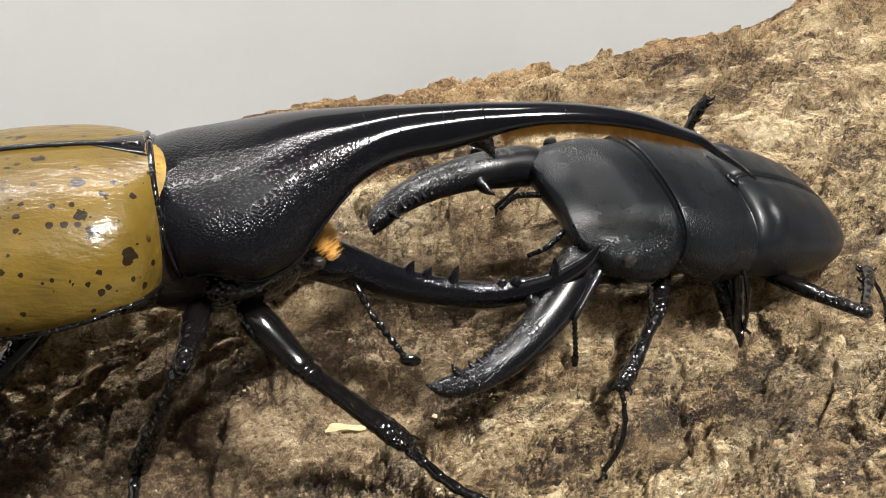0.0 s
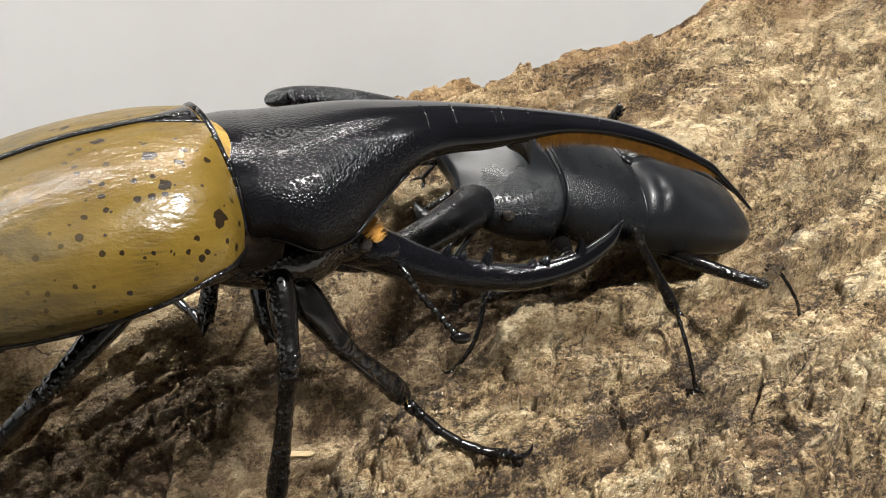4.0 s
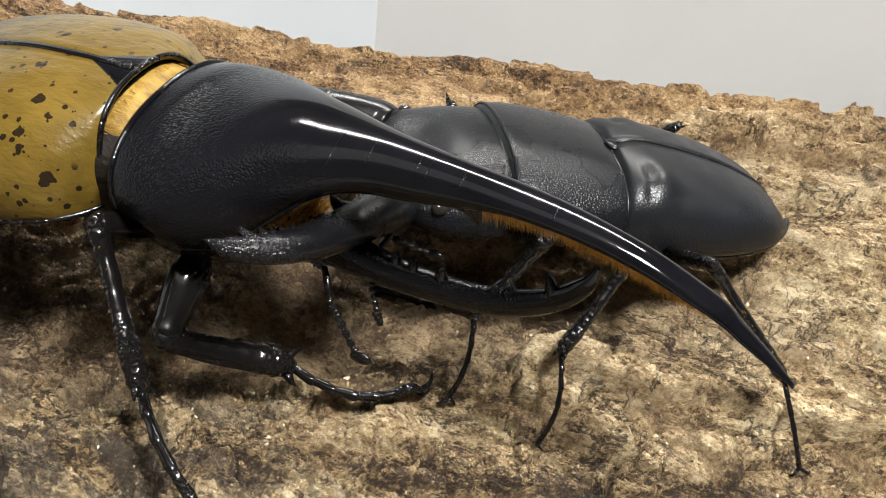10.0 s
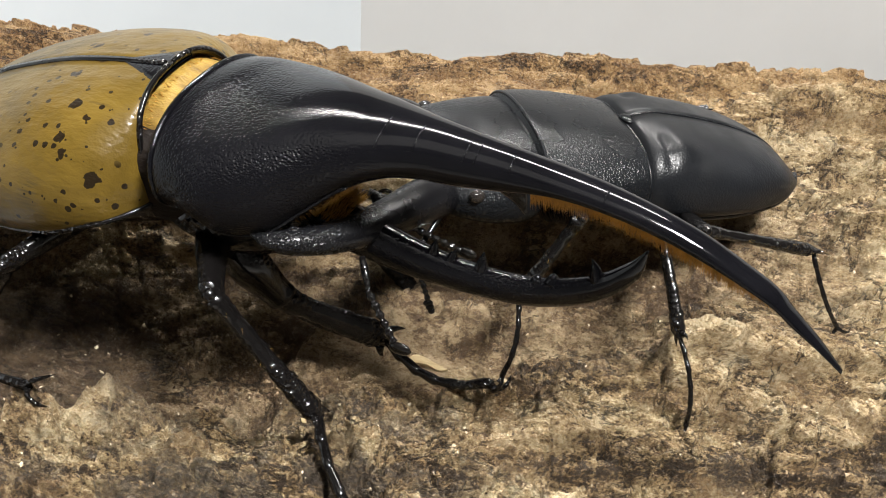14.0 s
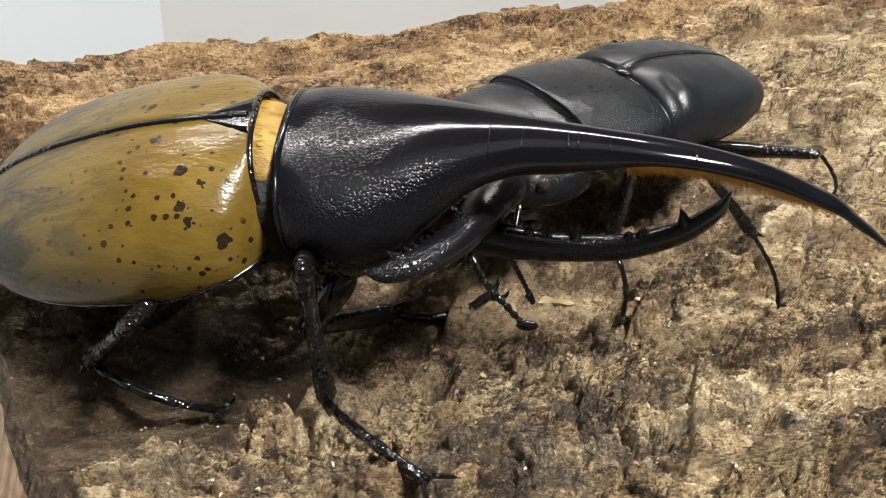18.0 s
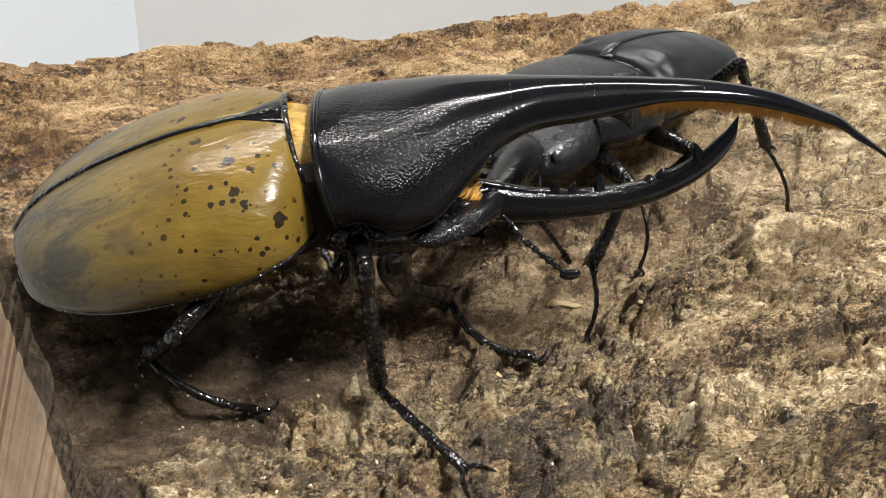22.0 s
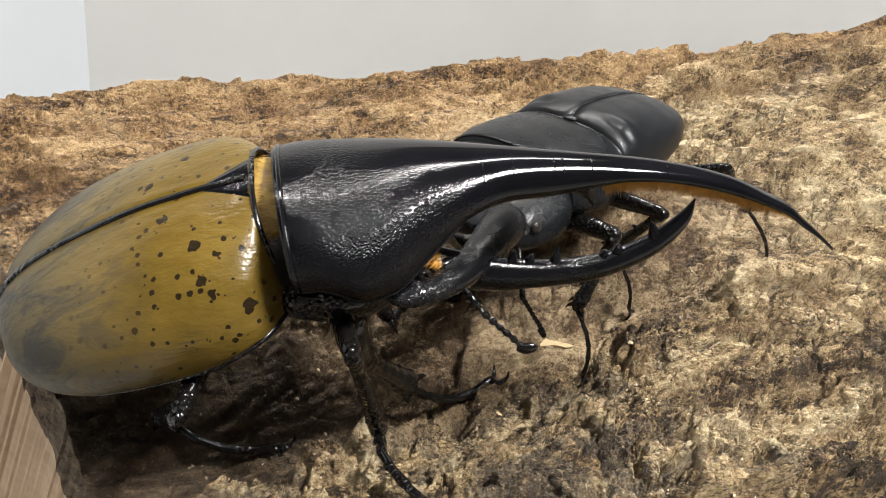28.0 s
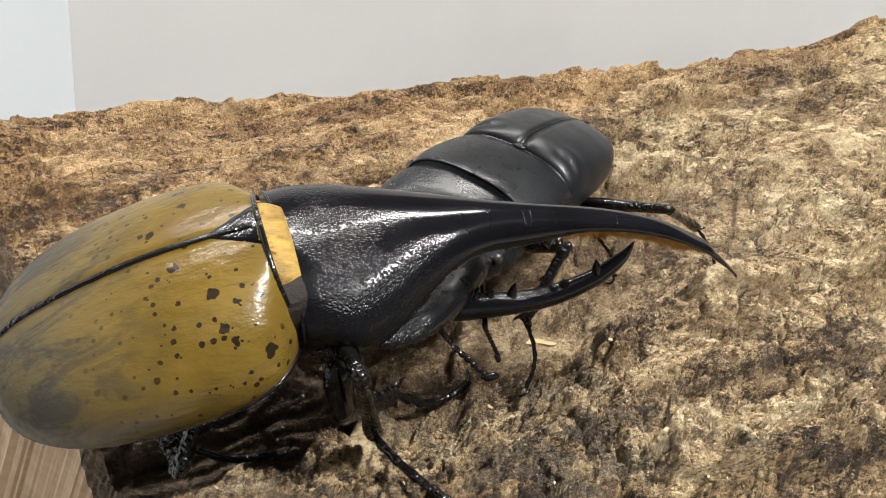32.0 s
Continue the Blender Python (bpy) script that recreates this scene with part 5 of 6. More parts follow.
# ---------------------------------------------------------------- motion of the beetles
HERCULES_ROWS = [
    (0, -0.00804, 0.02408, 0.02935, -12.40, 10.71, 8.24),
    (0.5, -0.00708, 0.02387, 0.02983, -9.83, 10.99, 9.28),
    (1, -0.00533, 0.02413, 0.02947, -10.31, 10.72, 11.57),
    (1.5, -0.00081, 0.02454, 0.03026, -8.53, 8.85, 11.80),
    (2, 0.00486, 0.02627, 0.03236, -8.11, 6.19, 19.37),
    (2.5, 0.00186, 0.02612, 0.03554, -10.28, 5.45, 20.16),
    (3, 0.00643, 0.02541, 0.03948, -15.05, 7.59, 20.74),
    (3.5, 0.00845, 0.02570, 0.03843, -16.74, 6.49, 15.85),
    (4, 0.00738, 0.02420, 0.03824, -13.98, 6.16, 14.53),
    (4.5, 0.00389, 0.02071, 0.03835, -7.88, 6.06, 12.61),
    (5, 0.00005, 0.01746, 0.03767, -1.80, 6.07, 10.73),
    (5.5, -0.00205, 0.01670, 0.03509, 0.96, 5.86, 9.45),
    (6, -0.00282, 0.01895, 0.02770, -0.22, 1.88, 5.68),
    (6.5, -0.00122, 0.01833, 0.02660, 0.52, -0.86, 4.75),
    (7, 0.00007, 0.01971, 0.02581, 1.44, -1.38, 2.61),
    (7.5, 0.00133, 0.02144, 0.02481, 0.73, 0.82, 1.28),
    (8, 0.00033, 0.02208, 0.02419, 0.59, 1.26, 2.99),
    (8.5, 0.00002, 0.02217, 0.02516, 1.48, 0.94, 3.65),
    (9, -0.00040, 0.02171, 0.02467, 1.76, 1.97, 3.76),
    (9.5, -0.00059, 0.02079, 0.02454, 1.83, 3.17, 4.05),
    (10, -0.00287, 0.02027, 0.02581, -0.64, 2.98, 3.02),
    (10.5, -0.00641, 0.01849, 0.02666, -2.40, 2.22, 2.64),
    (11, -0.00596, 0.01937, 0.02512, -3.67, 2.80, 3.27),
    (11.5, -0.00785, 0.01727, 0.02710, -2.85, 1.24, 2.50),
    (12, -0.00746, 0.01776, 0.02801, -3.05, -0.31, 1.20),
    (12.5, -0.01230, 0.01659, 0.02951, -3.36, -2.09, 0.54),
    (13, -0.01402, 0.01601, 0.02929, -2.22, -1.97, -0.00),
    (13.5, -0.01473, 0.01559, 0.03003, -1.75, -3.21, -0.84),
    (14, -0.01594, 0.01428, 0.03061, -1.73, -4.28, -1.71),
    (14.5, -0.01885, 0.01267, 0.03104, -2.70, -5.83, -1.06),
    (15, -0.01939, 0.01034, 0.02986, -2.08, -6.67, 0.90),
    (15.5, -0.02013, 0.01426, 0.02693, -5.23, -4.54, 1.33),
    (16, -0.02129, 0.01449, 0.02589, -4.45, -4.20, 1.37),
    (16.5, -0.02336, 0.01232, 0.02551, -2.66, -3.13, 0.50),
    (17, -0.02543, 0.00969, 0.02551, -0.91, -2.00, -0.35),
    (17.5, -0.02664, 0.00859, 0.02564, -0.19, -1.61, -0.26),
    (18, -0.02744, 0.00895, 0.02586, -0.38, -3.08, 0.14),
    (18.5, -0.02992, 0.00905, 0.02773, -3.52, -5.38, 0.20),
    (19, -0.03005, 0.00865, 0.02836, -7.20, -6.74, 1.70),
    (19.5, -0.03239, 0.00819, 0.02966, -7.81, -8.28, 4.53),
    (20, -0.03197, 0.00746, 0.02939, -8.63, -8.23, 6.09),
    (20.5, -0.03035, 0.00825, 0.02937, -10.30, -7.71, 7.00),
    (21, -0.03216, 0.00723, 0.02936, -10.08, -8.46, 6.26),
    (21.5, -0.02998, 0.00894, 0.02760, -9.40, -7.06, 6.57),
    (22, -0.02875, 0.01085, 0.02791, -9.96, -6.44, 8.81),
    (22.5, -0.02784, 0.01159, 0.02758, -9.99, -6.34, 9.93),
    (23, -0.03023, 0.01109, 0.02746, -10.45, -8.33, 10.49),
    (23.5, -0.03183, 0.01015, 0.02783, -8.13, -9.68, 9.20),
    (24, -0.02894, 0.01179, 0.02888, -9.46, -11.35, 9.08),
    (24.5, -0.02951, 0.00836, 0.02792, -2.47, -9.59, 7.29),
    (25, -0.02921, 0.00626, 0.02753, -1.43, -8.91, 6.86),
    (25.5, -0.02840, 0.00412, 0.02738, 1.04, -6.93, 6.88),
    (26, -0.02790, 0.00267, 0.02751, 3.56, -4.97, 7.00),
    (26.5, -0.02853, 0.00266, 0.02796, 4.64, -4.34, 6.70),
    (27, -0.03163, 0.00480, 0.02922, 3.51, -9.52, 9.13),
    (27.5, -0.03048, 0.00490, 0.03052, 3.17, -12.89, 5.89),
    (28, -0.03469, 0.00315, 0.03061, 0.74, -15.41, 3.93),
    (28.5, -0.03609, 0.00052, 0.03034, 2.51, -13.19, 2.14),
    (29, -0.03479, -0.00034, 0.03045, 5.00, -14.24, 1.16),
    (29.5, -0.03661, -0.00252, 0.02958, 4.41, -11.92, 0.36),
    (30, -0.03810, -0.00375, 0.03046, 5.45, -11.34, -0.94),
    (30.5, -0.03886, -0.00411, 0.03021, 2.45, -11.55, -0.13),
    (31, -0.03897, -0.00383, 0.03078, 1.09, -13.29, -0.05),
    (31.5, -0.03709, -0.00290, 0.03056, -2.74, -13.01, 3.90),
    (32, -0.03610, -0.00719, 0.03151, 0.66, -9.92, 12.42),
]
THORAX_ROWS = [
    (0, -0.00877, 0.02469, 0.02663, -10.56, -0.98, 5.18),
    (0.5, -0.00809, 0.02475, 0.02687, -9.12, 4.35, 4.51),
    (1, -0.00660, 0.02528, 0.02625, -9.33, 1.94, 5.62),
    (1.5, -0.00235, 0.02596, 0.02680, -8.98, 5.44, 7.28),
    (2, 0.00305, 0.02795, 0.02866, -9.86, 3.16, 11.43),
    (2.5, -0.00022, 0.02806, 0.03159, -12.71, 5.06, 13.74),
    (3, 0.00408, 0.02762, 0.03529, -18.96, 8.74, 10.17),
    (3.5, 0.00646, 0.02688, 0.03468, -18.79, 10.32, 6.83),
    (4, 0.00575, 0.02436, 0.03492, -15.83, 8.77, 6.20),
    (4.5, 0.00261, 0.01984, 0.03548, -9.62, 5.96, 4.19),
    (5, -0.00086, 0.01557, 0.03523, -3.33, 3.40, 1.96),
    (5.5, -0.00261, 0.01378, 0.03310, -0.30, 2.13, 1.07),
    (6, -0.00302, 0.01501, 0.02615, -0.16, -1.54, 1.51),
    (6.5, -0.00119, 0.01480, 0.02493, 0.79, -0.86, -1.72),
    (7, 0.00033, 0.01659, 0.02404, 1.13, -0.37, 0.41),
    (7.5, 0.00182, 0.01873, 0.02294, 0.23, 0.53, 0.79),
    (8, 0.00106, 0.01978, 0.02221, 0.79, -1.93, 1.73),
    (8.5, 0.00097, 0.02028, 0.02308, 0.73, 0.01, 2.09),
    (9, 0.00078, 0.02022, 0.02247, 1.92, -0.97, 1.95),
    (9.5, 0.00082, 0.01972, 0.02224, 0.66, 1.19, 2.06),
    (10, -0.00122, 0.01961, 0.02340, -0.17, 0.48, 1.22),
    (10.5, -0.00453, 0.01823, 0.02415, -3.11, 0.73, 1.18),
    (11, -0.00386, 0.01952, 0.02251, -4.69, -0.48, 0.52),
    (11.5, -0.00604, 0.01727, 0.02448, -5.18, -0.11, 0.86),
    (12, -0.00594, 0.01760, 0.02537, -6.78, -0.79, -0.02),
    (12.5, -0.01107, 0.01628, 0.02686, -6.62, -0.05, -0.28),
    (13, -0.01308, 0.01554, 0.02663, -6.04, 2.28, -1.74),
    (13.5, -0.01408, 0.01495, 0.02736, -6.38, 0.95, -1.56),
    (14, -0.01558, 0.01349, 0.02794, -5.74, 2.67, -3.20),
    (14.5, -0.01878, 0.01172, 0.02836, -7.65, 0.70, -0.85),
    (15, -0.01961, 0.00924, 0.02717, -5.21, 3.52, 0.05),
    (15.5, -0.02018, 0.01328, 0.02417, -6.21, 2.77, 0.57),
    (16, -0.02117, 0.01364, 0.02307, -5.39, 3.00, -0.36),
    (16.5, -0.02307, 0.01160, 0.02263, -4.30, 3.42, -2.33),
    (17, -0.02497, 0.00910, 0.02256, -3.23, 3.86, -4.31),
    (17.5, -0.02601, 0.00813, 0.02263, -2.41, 4.11, -5.24),
    (18, -0.02664, 0.00862, 0.02277, -2.53, 1.02, -3.84),
    (18.5, -0.02895, 0.00884, 0.02458, -5.50, -1.30, -3.91),
    (19, -0.02891, 0.00857, 0.02515, -7.57, -3.50, -4.37),
    (19.5, -0.03113, 0.00774, 0.02678, -9.37, -3.34, -1.00),
    (20, -0.03060, 0.00662, 0.02684, -11.65, -2.45, 1.71),
    (20.5, -0.02888, 0.00703, 0.02715, -11.52, -2.60, 2.11),
    (21, -0.03057, 0.00563, 0.02747, -11.02, -1.99, 3.12),
    (21.5, -0.02828, 0.00696, 0.02604, -11.03, -3.34, 1.72),
    (22, -0.02693, 0.00848, 0.02668, -11.71, -5.12, 1.67),
    (22.5, -0.02591, 0.00885, 0.02667, -11.77, -4.11, 2.92),
    (23, -0.02819, 0.00796, 0.02688, -13.08, -4.79, 4.31),
    (23.5, -0.03008, 0.00694, 0.02723, -11.61, -4.73, 3.81),
    (24, -0.02750, 0.00849, 0.02825, -13.92, -4.12, 4.56),
    (24.5, -0.02838, 0.00497, 0.02727, -9.08, -0.32, 3.88),
    (25, -0.02838, 0.00278, 0.02686, -8.85, 0.41, 3.92),
    (25.5, -0.02787, 0.00056, 0.02668, -7.39, 2.24, 4.06),
    (26, -0.02768, -0.00098, 0.02679, -5.90, 4.06, 4.26),
    (26.5, -0.02862, -0.00107, 0.02722, -5.66, 4.78, 4.39),
    (27, -0.03202, 0.00097, 0.02845, -5.86, 1.29, 6.59),
    (27.5, -0.03118, 0.00099, 0.02973, -6.35, -1.82, 5.37),
    (28, -0.03569, -0.00085, 0.02979, -10.70, -0.82, 4.10),
    (28.5, -0.03740, -0.00356, 0.02950, -8.05, -1.98, 3.40),
    (29, -0.03640, -0.00451, 0.02959, -8.21, 0.76, 2.96),
    (29.5, -0.03827, -0.00587, 0.02800, -5.59, -0.29, 2.51),
    (30, -0.03980, -0.00628, 0.02817, -5.62, 2.90, 2.51),
    (30.5, -0.04061, -0.00581, 0.02721, -4.94, -0.07, 2.57),
    (31, -0.04075, -0.00471, 0.02706, -6.91, 1.47, 3.69),
    (31.5, -0.03892, -0.00296, 0.02613, -5.83, 0.02, 7.11),
    (32, -0.03797, -0.00642, 0.02637, -2.58, 4.66, 12.57),
]
STAG_ROWS = [
    (0, 0.06812, 0.04821, 0.01389, -16.48, -17.03, -157.44),
    (0.5, 0.06823, 0.04767, 0.01330, -12.86, -14.53, -157.83),
    (1, 0.06834, 0.04713, 0.01314, -14.28, -15.00, -157.21),
    (1.5, 0.06867, 0.04616, 0.01354, -12.52, -13.13, -155.14),
    (2, 0.06899, 0.04518, 0.01242, -15.73, -13.55, -152.34),
    (2.5, 0.06630, 0.05338, 0.01421, -16.04, -26.91, -165.02),
    (3, 0.07013, 0.05609, 0.01427, -13.82, -26.55, -162.12),
    (3.5, 0.06824, 0.05760, 0.01418, -9.62, -21.87, -171.20),
    (4, 0.06539, 0.05755, 0.01545, -10.55, -18.99, -168.52),
    (4.5, 0.06023, 0.05658, 0.01815, -11.20, -13.76, -161.35),
    (5, 0.05458, 0.05511, 0.02064, -11.24, -8.58, -154.26),
    (5.5, 0.05029, 0.05362, 0.02130, -11.46, -5.76, -151.67),
    (6, 0.04457, 0.05124, 0.01959, -8.92, -4.64, -149.92),
    (6.5, 0.04297, 0.05143, 0.01972, -3.23, -5.69, -149.39),
    (7, 0.04228, 0.05173, 0.01972, 2.33, -8.36, -147.97),
    (7.5, 0.04145, 0.05163, 0.01865, 3.76, -6.70, -147.26),
    (8, 0.04130, 0.05280, 0.01945, 5.20, -7.73, -146.90),
    (8.5, 0.04202, 0.05274, 0.02001, 4.17, -6.26, -142.27),
    (9, 0.04082, 0.05229, 0.01854, 3.24, -9.60, -141.83),
    (9.5, 0.04139, 0.05163, 0.01817, 2.76, -7.70, -140.42),
    (10, 0.03849, 0.05190, 0.01824, 1.14, -10.54, -141.87),
    (10.5, 0.03452, 0.05093, 0.01728, 2.28, -9.55, -142.92),
    (11, 0.03581, 0.05233, 0.01765, 2.80, -10.99, -143.38),
    (11.5, 0.03277, 0.05157, 0.01746, 4.73, -8.82, -144.58),
    (12, 0.03271, 0.05237, 0.01784, 6.57, -9.48, -146.69),
    (12.5, 0.02749, 0.05092, 0.01778, 3.33, -9.16, -146.46),
    (13, 0.02519, 0.04880, 0.01770, 0.49, -8.74, -143.16),
    (13.5, 0.02455, 0.04892, 0.01789, 1.51, -7.96, -142.81),
    (14, 0.02330, 0.04905, 0.01772, 1.49, -9.23, -142.46),
    (14.5, 0.02055, 0.04808, 0.01836, 0.91, -8.91, -140.54),
    (15, 0.01982, 0.04530, 0.01894, -0.89, -9.99, -139.23),
    (15.5, 0.02181, 0.04448, 0.02022, 1.49, -7.14, -140.61),
    (16, 0.02133, 0.04290, 0.02019, 0.70, -6.81, -140.85),
    (16.5, 0.01895, 0.04010, 0.01934, -0.63, -6.28, -141.45),
    (17, 0.01626, 0.03751, 0.01841, -1.97, -5.76, -142.06),
    (17.5, 0.01485, 0.03657, 0.01814, -2.77, -5.45, -142.30),
    (18, 0.01439, 0.03744, 0.01877, 1.13, -3.79, -141.73),
    (18.5, 0.01176, 0.03864, 0.01841, 5.14, -5.00, -140.74),
    (19, 0.01157, 0.04160, 0.01933, 9.05, -1.93, -139.47),
    (19.5, 0.00925, 0.04338, 0.01943, 9.54, -3.07, -137.95),
    (20, 0.00993, 0.04341, 0.01899, 10.56, -2.46, -138.58),
    (20.5, 0.01060, 0.04523, 0.02009, 11.12, -2.52, -137.11),
    (21, 0.00918, 0.04359, 0.01898, 12.94, -1.03, -137.77),
    (21.5, 0.01190, 0.04365, 0.01891, 10.85, -0.35, -138.49),
    (22, 0.01338, 0.04527, 0.01947, 13.76, -0.51, -138.27),
    (22.5, 0.01367, 0.04665, 0.02009, 13.21, -1.62, -137.70),
    (23, 0.01095, 0.04511, 0.01928, 15.02, -1.21, -137.66),
    (23.5, 0.00958, 0.04289, 0.01849, 11.70, -1.55, -136.83),
    (24, 0.01132, 0.04432, 0.02103, 13.34, -2.16, -136.77),
    (24.5, 0.01012, 0.04104, 0.01948, 10.18, -1.14, -135.86),
    (25, 0.00944, 0.03916, 0.01911, 8.95, -1.64, -135.91),
    (25.5, 0.00863, 0.03729, 0.01925, 7.19, -2.60, -136.16),
    (26, 0.00792, 0.03604, 0.01969, 5.44, -3.56, -136.39),
    (26.5, 0.00745, 0.03599, 0.02021, 4.21, -4.07, -136.42),
    (27, 0.00684, 0.03760, 0.02104, 4.43, -2.56, -133.85),
    (27.5, 0.00808, 0.03858, 0.02105, 7.85, -1.99, -132.36),
    (28, 0.00649, 0.03715, 0.02087, 7.88, -2.22, -134.08),
    (28.5, 0.00662, 0.03349, 0.02027, 6.74, -1.53, -134.45),
    (29, 0.00644, 0.03301, 0.02209, 2.33, -1.91, -134.30),
    (29.5, 0.00438, 0.03007, 0.02025, 4.84, -1.16, -133.95),
    (30, 0.00212, 0.02972, 0.02053, 0.71, -1.99, -134.54),
    (30.5, 0.00135, 0.02925, 0.01942, 4.66, -2.53, -135.52),
    (31, 0.00122, 0.03184, 0.01989, 1.31, -1.33, -135.39),
    (31.5, 0.00239, 0.03447, 0.02089, 5.65, -0.63, -132.59),
    (32, -0.00019, 0.03323, 0.01960, -1.38, -3.72, -128.65),
]


# where seen feet stand, by time: seconds and place in millimetres
FEET = {}
FEET[('hercules', 'fore', -1)] = [(0, 30.1, -2.1, 0), (1, 23.8, 1.4, 0), (2, 23.5, 6.2, 0), (3, 42.5, 11.4, 0), (6, 38.2, 12.1, 0), (8, 38.6, 18.5, 0), (10, 37.5, 20.0, 0), (11, 32.6, 18.1, 0), (12, 30.8, 18.1, 0), (14, 27.2, 14.0, 0), (15, 27.1, 13.8, 0), (18, -1.0, 16.4, 0), (19, -1.2, 14.4, 0), (20, 5.4, 9.7, 0), (22, 5.6, 4.4, 0), (23, 3.8, 5.0, 0), (24, 5.0, 5.5, 0), (27, 5.2, 13.2, 0), (29, 4.3, 9.5, 0), (32, 1.5, 10.2, 0)]
FEET[('hercules', 'mid', -1)] = [(0, -13.0, -9.0, 0), (1, -12.0, -6.0, 0), (2, 14.4, -3.5, 0), (3, 12.4, -6.7, 0), (6, 13.8, -11.1, 0), (8, 18.1, -12.1, 0), (10, 21.7, -11.6, 0), (11, 20.7, -11.8, 0), (12, 17.2, -11.9, 0), (14, 17.8, -12.9, 0), (15, 15.4, -13.4, 0), (18, -6.9, -29.9, 0), (19, -3.6, -31.1, 0), (20, -3.9, -30.6, 0), (22, -6.2, -30.9, 0), (23, -14.6, -25.4, 0), (24, -16.1, -24.6, 0), (27, -15.4, -27.7, 0), (29, -15.0, -27.2, 0), (31, -16.2, -27.4, 0), (32, -11.4, -30.6, 0)]
FEET[('hercules', 'hind', -1)] = [(14, -26.5, -16.0, 0), (15, -28.4, -17.0, 0), (18, -35.4, -8.1, 0), (19, -34.0, -9.0, 0), (23, -36.9, -6.1, 0), (29, -37.7, -6.7, 0), (32, -39.0, -9.5, 0)]
FEET[('stag', 'fore', 1)] = [(0, 48.7, 8.4, 0), (1, 47.7, 7.6, 0), (2, 53.0, 17.0, 0), (2.5, 37.3, 32.8, 0), (3, 38.6, 35.0, 0), (3.5, 36.4, 35.7, 0)]
FEET[('stag', 'mid', 1)] = [(0, 79.3, 34.5, 0), (1, 90.1, 32.6, 0), (2.5, 89.6, 31.3, 0), (3, 89.6, 35.4, 0), (3.5, 90.6, 30.5, 0), (5.5, 52.3, 19.4, 0), (6.5, 52.2, 19.1, 0), (7, 53.6, 20.6, 0), (10, 53.8, 21.7, 0), (13, 53.0, 21.5, 0), (15, 51.9, 20.2, 0), (15.5, 51.1, 20.7, 0), (18, 50.2, 20.6, 0), (19, 37.2, 16.2, 0), (20, 25.9, 17.1, 0), (21, 27.8, 29.6, 0), (24, 28.8, 30.6, 0), (24.5, 27.5, 30.3, 0), (26.5, 32.0, 40.8, 0), (27, 28.8, 29.9, 0), (29, 28.8, 29.6, 0), (30, 30.8, 35.0, 0), (31, 30.9, 39.2, 0), (32, 31.4, 39.1, 0)]
FEET[('stag', 'hind', 1)] = [(0, 113.5, 48.4, 0), (1, 124.3, 53.9, 0), (2.5, 123.8, 53.5, 0), (3, 122.5, 54.6, 0), (3.5, 122.1, 53.9, 0), (5.5, 87.4, 40.2, 0), (6, 96.3, 50.0, 0), (6.5, 86.7, 38.5, 0), (7, 87.8, 38.7, 0), (8, 86.8, 39.1, 0), (9, 87.7, 39.6, 0), (12, 87.0, 40.7, 0), (13, 69.9, 45.4, 0), (14, 70.3, 45.9, 0), (15, 69.4, 40.4, 0), (15.5, 68.3, 39.8, 0), (17.5, 67.2, 40.2, 0), (18, 67.6, 52.6, 0), (19, 55.6, 38.2, 0), (24, 55.8, 38.3, 0), (26.5, 56.9, 40.0, 0), (29, 57.2, 39.1, 0), (30, 55.4, 37.3, 0), (32, 55.3, 43.5, 0)]



def at_time(rows, t):
    """Linear place between rows of seconds and x, y, z."""
    ts = [r[0] for r in rows]
    return np.array([np.interp(t, ts, [r[k] for r in rows]) for k in (1, 2, 3)])


def bone(a, b, up):
    """A pose at a whose x axis points to b and whose z axis leans to up."""
    x = (b - a).normalized()
    y = up.cross(x)
    y = y.normalized() if y.length > 1e-6 else Vector((0, 1, 0))
    m = Matrix((x, y, x.cross(y))).transposed().to_4x4()
    m.translation = a
    return m


def stepping(poses, home, period, shift):
    """Places on the log where an unseen foot stands: it holds, then steps after its body."""
    ts = [p[0] for p in poses]
    keys = [0.0] + [k for k in np.arange(shift, 32, period)] + [32.0]
    spots = []
    for k in keys:
        m = poses[int(np.argmin([abs(t - k) for t in ts]))][1]
        p = m @ Vector([c * MM for c in home])
        spots.append((p.x * 1000, p.y * 1000))
    out = []
    for t in ts:
        i = max(j for j, k in enumerate(keys) if k <= t + 1e-6)
        k = min(1.0, max(0.0, (t - keys[i]) / 0.6)) if i else 1.0
        a, b = spots[max(0, i - 1)], spots[i]
        out.append((t, a[0] + (b[0] - a[0]) * k, a[1] + (b[1] - a[1]) * k, 0.0))
    return out


